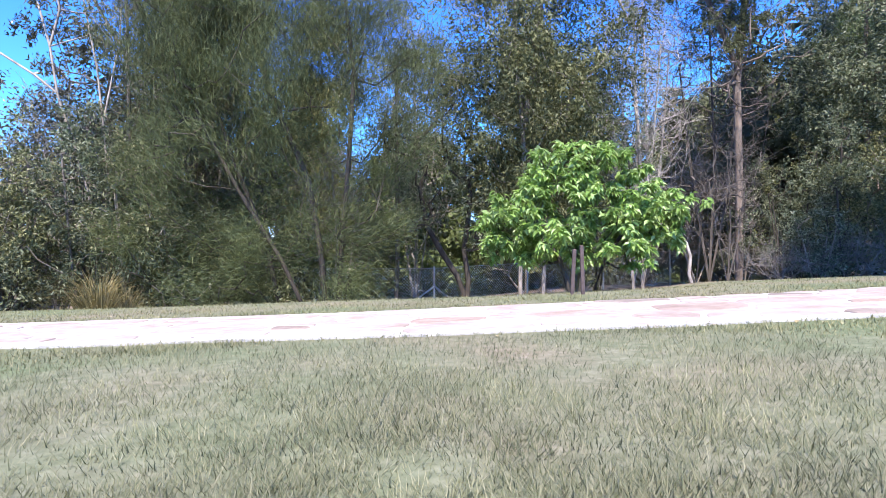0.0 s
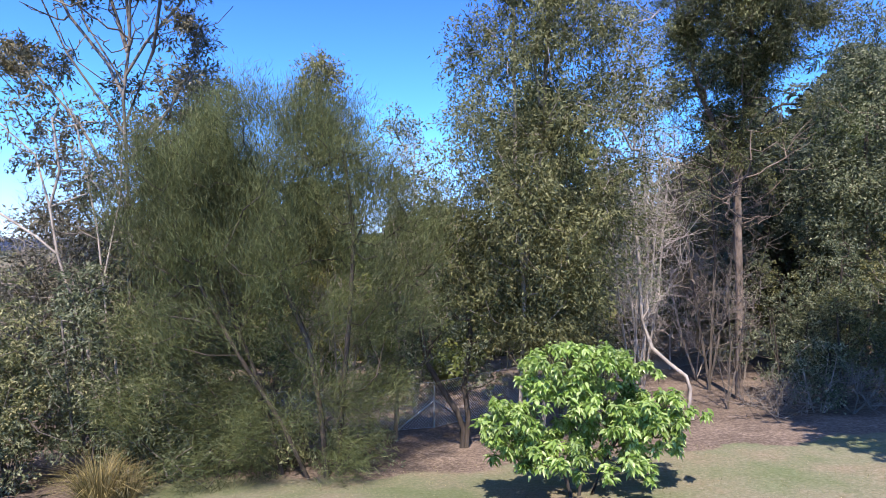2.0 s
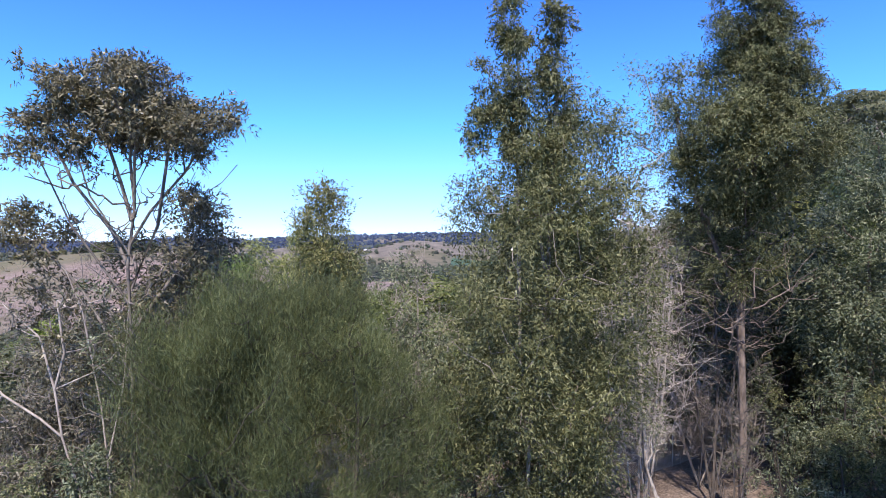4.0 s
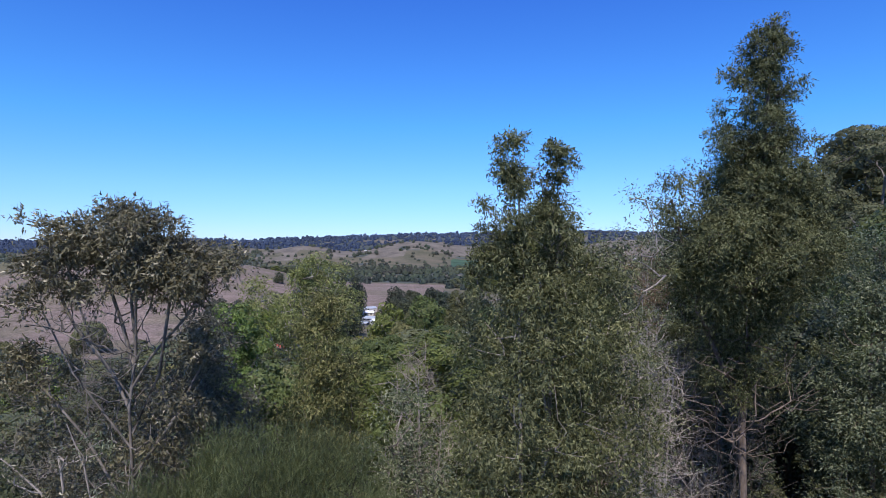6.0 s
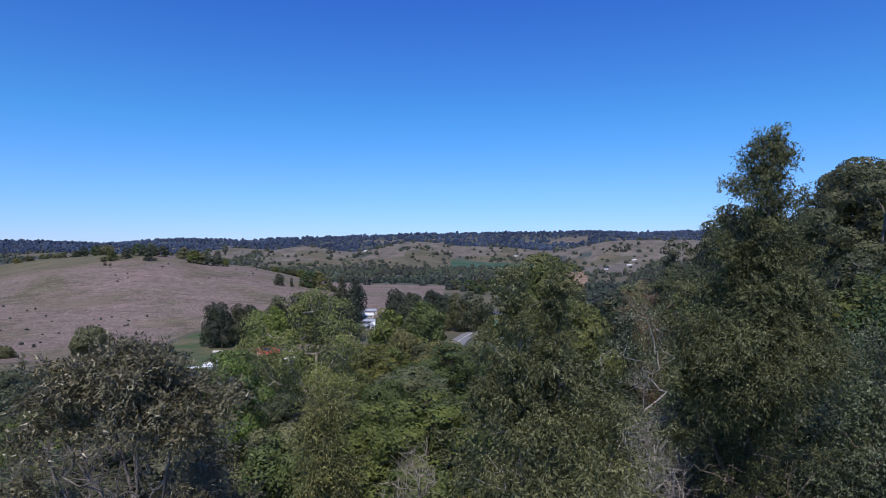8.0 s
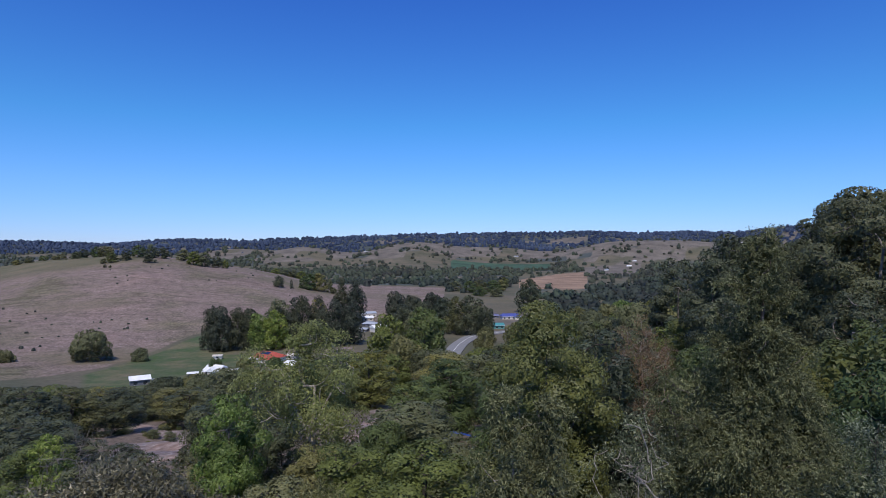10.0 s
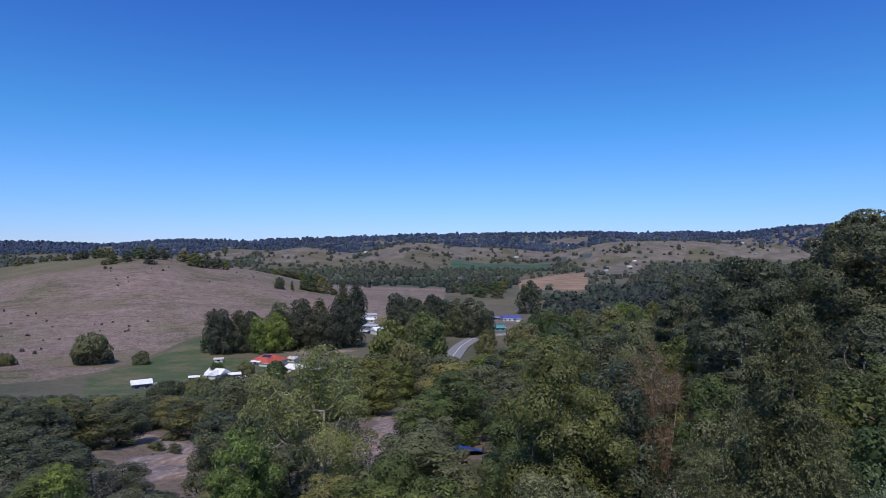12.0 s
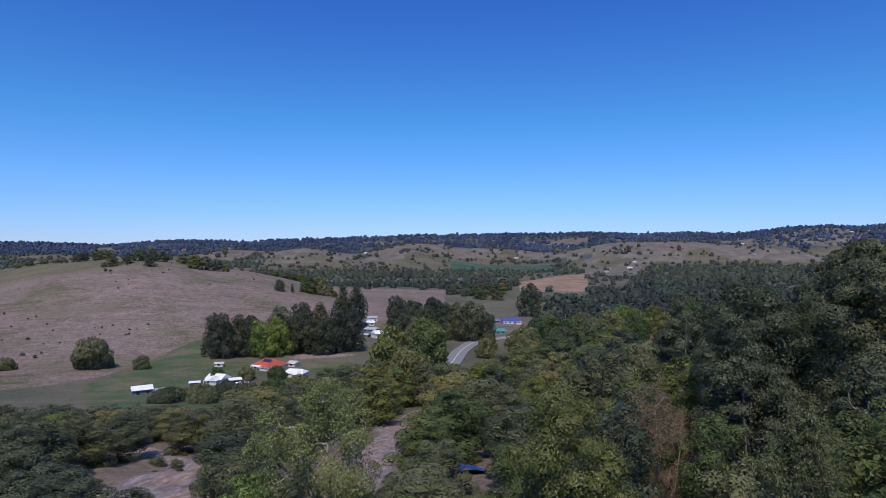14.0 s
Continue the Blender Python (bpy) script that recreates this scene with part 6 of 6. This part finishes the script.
house("village_house", "building with a pale sheet roof behind another", -84, 672, 24, 16, 11, 4.2, 1.6, ROOF_GREY, WALL_WHITE, 0.0, 3)
house("village_house", "building with a pale blue sheet roof", -72, 592, -14, 13, 10, 2.8, 1.8, ROOF_GREY, WALL_GREY, 0.5, 3)
house("village_house", "cream building with a pale sheet roof", -59, 548, 34, 13, 10, 4.0, 2.6, ROOF_WHITE, WALL_WHITE, 0.0, 3, False, 4.5)
house("village_shed", "dark shed between the white buildings", -74, 552, -12, 10, 8, 2.4, 1.0, ROOF_GREY, WALL_GREY, 0.0, 2)
house("blue_roofed_house", "long house with a dull blue sheet roof", 74, 662, 8, 20, 12, 3.2, 2.6, ROOF_BLUE, WALL_WHITE, 0.3, 4, False, 6.0)
house("blue_roofed_house", "low house with a dull dark blue roof", 56, 672, -6, 13, 9, 2.6, 1.8, ROOF_SLATE, WALL_GREY, 0.6, 2)
house("blue_roofed_shed", "grey-blue roofed shed in the paddock", 120, 684, 10, 12, 9, 3.2, 1.6, ROOF_SLATE, WALL_GREY, 0.0, 2)
house("teal_roofed_shed", "shed with a teal sheet roof", 50, 572, 12, 15, 10, 3.2, 2.0, ROOF_TEAL, WALL_TEAL, 0.0, 3)

# scattered farmhouses, far off
for k, (x, y) in enumerate([(700, 2250), (1100, 2300), (760, 2380), (560, 2050), (-350, 2700), (1300, 2500), (-520, 2200), (330, 2700), (250, 3300), (420, 3420), (610, 3250), (900, 3350), (1180, 3300), (1420, 3150), (1650, 3300), (1900, 3250), (2150, 3150), (760, 3600), (1050, 3700), (120, 3650), (-420, 3400), (-900, 3300), (2350, 3300), (1750, 3550)]):
    house("far_house", "distant farmhouse with a pale roof", x, y, 20 * k, 18, 11, 3.5, 2.5, (ROOF_WHITE, ROOF_GREY)[k % 2], WALL_WHITE, 0.0, 3)

# ---- road ----
ASPHALT = plain_material("pale_asphalt", (0.20, 0.20, 0.205), 0.9, 0, 0.2, 0.8)
PAINT = plain_material("white_road_paint", (0.7, 0.7, 0.68), 0.7, 0, 0.1, 1)


def ribbon(name, label, pts, half, mat, lift, category="road"):
    pts = np.array(pts, float)
    n = 60
    t = np.linspace(0, len(pts) - 1, n)
    line_ = np.stack([np.interp(t, range(len(pts)), pts[:, 0]), np.interp(t, range(len(pts)), pts[:, 1])], 1)
    for _ in range(6):
        line_[1:-1] = (line_[:-2] + line_[1:-1] * 2 + line_[2:]) / 4
    tan = unit(np.gradient(line_, axis=0))
    side = np.stack([-tan[:, 1], tan[:, 0]], 1)
    rows_ = [line_ + side * half * s for s in (1, 0, -1)]
    v = np.concatenate([np.column_stack([r, height(r[:, 0], r[:, 1]) + lift]) for r in rows_] + [np.column_stack([r, height(r[:, 0], r[:, 1]) - 0.6]) for r in (rows_[0], rows_[2])])
    i = np.arange(n - 1)
    faces = [np.stack([i + a * n, i + a * n + 1, i + b * n + 1, i + b * n], 1) for a, b in ((0, 1), (1, 2), (3, 0), (2, 4))]
    ob = part_np(name, v, np.concatenate(faces), mat, smooth=False)
    return tagged(ob, label, category, kind="structure")


ribbon("road", "pale grey sealed road bending between trees", [(-2, 370), (5, 410), (12, 460), (24, 506), (60, 545), (130, 560)], 6.5, ASPHALT, 0.7)
ribbon("road_marking", "white centre line on the road", [(-2, 370), (5, 410), (12, 460), (24, 506), (60, 545), (130, 560)], 0.2, PAINT, 0.78, "road marking")

# ---- blue tarpaulins under the slope trees ----
TARP = plain_material("blue_tarpaulin", (0.02, 0.07, 0.33), 0.4, 0, 0.3, 2, 6)


def tarp(k, x, y, w, d, turn):
    rng = rng_of(k)
    n = 12
    u, v = np.meshgrid(np.linspace(-0.5, 0.5, n), np.linspace(-0.5, 0.5, n))
    z = 1.1 * (1 - np.abs(u) * 2) + rng.normal(size=u.shape) * 0.05 + 0.25
    c, s = math.cos(radians(turn)), math.sin(radians(turn))
    X, Y = x + (u * w * c - v * d * s), y + (u * w * s + v * d * c)
    Z = height(X, Y) + z
    top = np.stack([X, Y, Z], -1).reshape(-1, 3)
    low = top - np.array([0, 0, 0.03])
    i = (np.arange(n - 1)[:, None] * n + np.arange(n - 1)[None]).ravel()
    up = np.stack([i, i + 1, i + n + 1, i + n], 1)
    root = tagged(new("tarpaulin_shelter"), "blue tarpaulin shelter among trees on the slope", "shelter")
    part_np("sheet", np.concatenate([top, low]), np.concatenate([up, up[:, ::-1] + n * n]), TARP, root)
    for cu, cv in ((0, 0), (0, n - 1), (n - 1, 0), (n - 1, n - 1)):
        q = np.array([X[cv, cu], Y[cv, cu], Z[cv, cu]])
        vv, ff = tubes([(np.array([q - np.array([0, 0, 1.0]), q]), np.array([0.04, 0.04]))], 6)
        part_np("pole", vv, ff, GALV, root)
    return root


tarp(610, 1.9, 90, 6.6, 4.6, 12)


# ---- stone path ----
def clip_poly(poly, p, nrm):
    out = []
    for a, b in zip(poly, poly[1:] + poly[:1]):
        da, db = (a - p).dot(nrm), (b - p).dot(nrm)
        if da <= 0:
            out.append(a)
        if da * db < 0:
            out.append(a + (b - a) * (da / (da - db)))
    return out


def path_mid(x):
    return 4.12 + 0.005 * x, np.clip(0.85 + 0.02 * x, 0.6, 1.1)


STONE_LOOK, sn, sl, sb = shader("crazy_paving_stone")
_info = sn.new("ShaderNodeObjectInfo").outputs["Random"]
_tone = ramp(sn, sl, _info, [(0.0, (0.389, 0.330, 0.306)), (0.30, (0.419, 0.379, 0.360)), (0.55, (0.334, 0.278, 0.250)), (0.72, (0.389, 0.355, 0.339)), (0.87, (0.340, 0.265, 0.228)), (0.95, (0.233, 0.202, 0.180)), (1.0, (0.279, 0.177, 0.139))])
_obj = sn.new("ShaderNodeNewGeometry").outputs["Position"]
_grain = noise_node(sn, sl, 14, 6, _obj)
_stain = noise_node(sn, sl, 3.2, 4, _obj)
_c = mix(sn, sl, 1.0, _tone, ramp(sn, sl, _grain, [(0.3, (0.8, 0.78, 0.76)), (0.7, (1.12, 1.1, 1.08))]), "MULTIPLY")
_c = mix(sn, sl, 1.0, _c, ramp(sn, sl, _stain, [(0.35, (0.78, 0.72, 0.68)), (0.6, (1.08, 1.06, 1.05))]), "MULTIPLY")
sl.new(_c, sb.inputs["Base Color"])
sb.inputs["Roughness"].default_value = 0.85
bump(sn, sl, sb, _grain, 0.5, 0.008)


def stone_path():
    rng = random.Random(12)
    n = 80
    xs = np.linspace(-9.35, 9.35, n)
    mid, half = path_mid(xs)
    rows_ = []
    for k, lift in ((-1.0, -0.06), (-1.0, 0.014), (-0.5, 0.014), (0.0, 0.014), (0.5, 0.014), (1.0, 0.014), (1.0, -0.06)):
        yy = mid + k * (half + 0.04 + wave(xs, xs, 0.25, 3 + k) * 0.05)
        rows_.append(np.stack([xs, yy, height(xs, yy) + lift], 1))
    v = np.concatenate(rows_)
    i = np.arange(n - 1)
    bed = part_np("stone_path", v, np.concatenate([np.stack([i + a * n, i + a * n + 1, i + a * n + n + 1, i + a * n + n], 1) for a in range(6)]), MORTAR)
    tagged(bed, "crazy-paved path of pale pinkish stones in white mortar", "path", kind="structure")
    seeds = []
    tries = 0
    while tries < 5500:
        tries += 1
        x = rng.uniform(-9.2, 9.2)
        m, hf = path_mid(x)
        y = m + rng.uniform(-hf + 0.1, hf - 0.1)
        r = rng.choice((0.17, 0.26, 0.36, 0.46, 0.56)) * rng.uniform(0.85, 1.15)
        if all(((x - a) * 0.8) ** 2 + ((y - b) * 1.25) ** 2 > (0.5 * (r + s)) ** 2 * 1.25 for a, b, s in seeds):
            seeds.append((x, y, r))
    for x, y, r in seeds:
        c = Vector((x, y))
        poly = [c + Vector((a, b)) for a, b in ((-0.55, -0.5), (0.55, -0.5), (0.55, 0.5), (-0.55, 0.5))]
        for a, b, s in seeds:
            o = Vector((a, b))
            gap = (o - c).length
            if 0 < gap < 1.6:
                nrm = (o - c) / gap
                share = gap * r / (r + s)
                poly = clip_poly(poly, c + nrm * (share - 0.018), nrm)
        m, hf = path_mid(x)
        for sgn in (1, -1):
            poly = clip_poly(poly, Vector((x, m + sgn * (hf + rng.uniform(-0.08, 0.02)))), Vector((0, sgn)))
        if len(poly) < 3:
            continue
        # knock the corners off
        cut = []
        for a, b, d in zip(poly[-1:] + poly[:-1], poly, poly[1:] + poly[:1]):
            cut += [b + (a - b) * min(0.32, 0.07 / max((a - b).length, 1e-3)), b + (d - b) * min(0.32, 0.07 / max((d - b).length, 1e-3))]
        z = float(height(x, y)) + 0.013
        tilt = rng.uniform(-0.008, 0.008)
        k = len(cut)
        vs = [(p.x - x, p.y - y, 0.0) for p in cut] + [((p.x - x) * 0.985, (p.y - y) * 0.985, 0.004 + tilt * (p.x - x)) for p in cut] + [((p.x - x) * 0.95, (p.y - y) * 0.95, 0.008 + tilt * (p.x - x)) for p in cut]
        me = bpy.data.meshes.new("paving_stone")
        faces = [tuple(range(2 * k, 3 * k))] + [(i + l * k, (i + 1) % k + l * k, (i + 1) % k + (l + 1) * k, i + (l + 1) * k) for l in (0, 1) for i in range(k)]
        me.from_pydata(vs, [], faces)
        me.materials.append(STONE_LOOK)
        ob = new("paving_stone", me)
        ob.parent = bed
        ob.location = (x, y, z)
        ob.rotation_euler = (math.atan(float(height(x, y + 0.1) - height(x, y - 0.1)) / 0.2), -math.atan(float(height(x + 0.1, y) - height(x - 0.1, y)) / 0.2), 0)


stone_path()


# ---- lawn grass ----
def lawn_grass(k, count, y0, y1, tall, wide, spread):
    rng = rng_of(k)
    y = y0 * (y1 / y0) ** rng.random(count)
    turn = rng.uniform(-spread, spread, count)
    x, y = y * np.sin(turn) + rng.uniform(-0.25, 0.25, count), y * np.cos(turn)
    m, hf = path_mid(x)
    ok = (np.abs(y - m) > hf + 0.02 + 0.05 * rng.random(count)) & (noise_patch(x, y) > rng.random(count) * 0.9 - 0.25)
    x, y = x[ok], y[ok]
    n = len(x)
    z = height(x, y)
    a = rng.random(n) * 6.283
    L = tall * (0.5 + 0.9 * rng.random(n)) * (0.7 + 0.6 * np.clip(noise_patch(x, y), 0, 1))
    base = np.stack([x, y, z - 0.004], 1)
    d = unit(np.stack([np.cos(a) * 0.5, np.sin(a) * 0.5, np.ones(n)], 1) + rng.normal(size=(n, 3)) * 0.2)
    s = np.stack([-np.sin(a), np.cos(a), np.zeros(n)], 1) * wide * (0.6 + 0.8 * rng.random(n))[:, None]
    tip = base + d * L[:, None] + np.stack([np.cos(a), np.sin(a), -0.3 * np.ones(n)], 1) * (0.3 * L)[:, None]
    v = np.stack([base - s, base + s, tip], 1).reshape(-1, 3)
    ob = part_np("lawn_grass", v, np.arange(n * 3).reshape(-1, 3), LEAF_LAWN)
    return tagged(ob, "short dry greyish-green lawn grass", "grass", kind="stuff")


def noise_patch(x, y):
    return 0.55 + 0.5 * wave(x, y, 0.21, 2.2) + 0.35 * wave(x, y, 0.07, 5.1)


lawn_grass(700, 190000, 0.38, 3.6, 0.038, 0.0014, 1.4)
lawn_grass(701, 100000, 3.2, 13.0, 0.036, 0.003, 1.1)


def lawn_litter():
    rng = rng_of(702)
    n = 300
    y = 3.0 * (12 / 3.0) ** rng.random(n)
    x = y * rng.uniform(-0.8, 0.8, n)
    m, hf = path_mid(x)
    ok = np.abs(y - m) > hf + 0.05
    x, y = x[ok], y[ok]
    at = np.stack([x, y, height(x, y) + 0.008], 1)
    a = rng.random(len(x)) * 6.283
    d = np.stack([np.cos(a), np.sin(a), 0.15 * rng.normal(size=len(x))], 1)
    v, f = leaf_quads(rng, at, unit(d), 0.035, 0.02, 0.2, np.tile([[0.0, 0, 1]], (len(x), 1)))
    ob = part_np("fallen_leaves", v, f, LEAF_DRY)
    return tagged(ob, "dry fallen leaves scattered on the lawn", "leaves", kind="stuff")


lawn_litter()
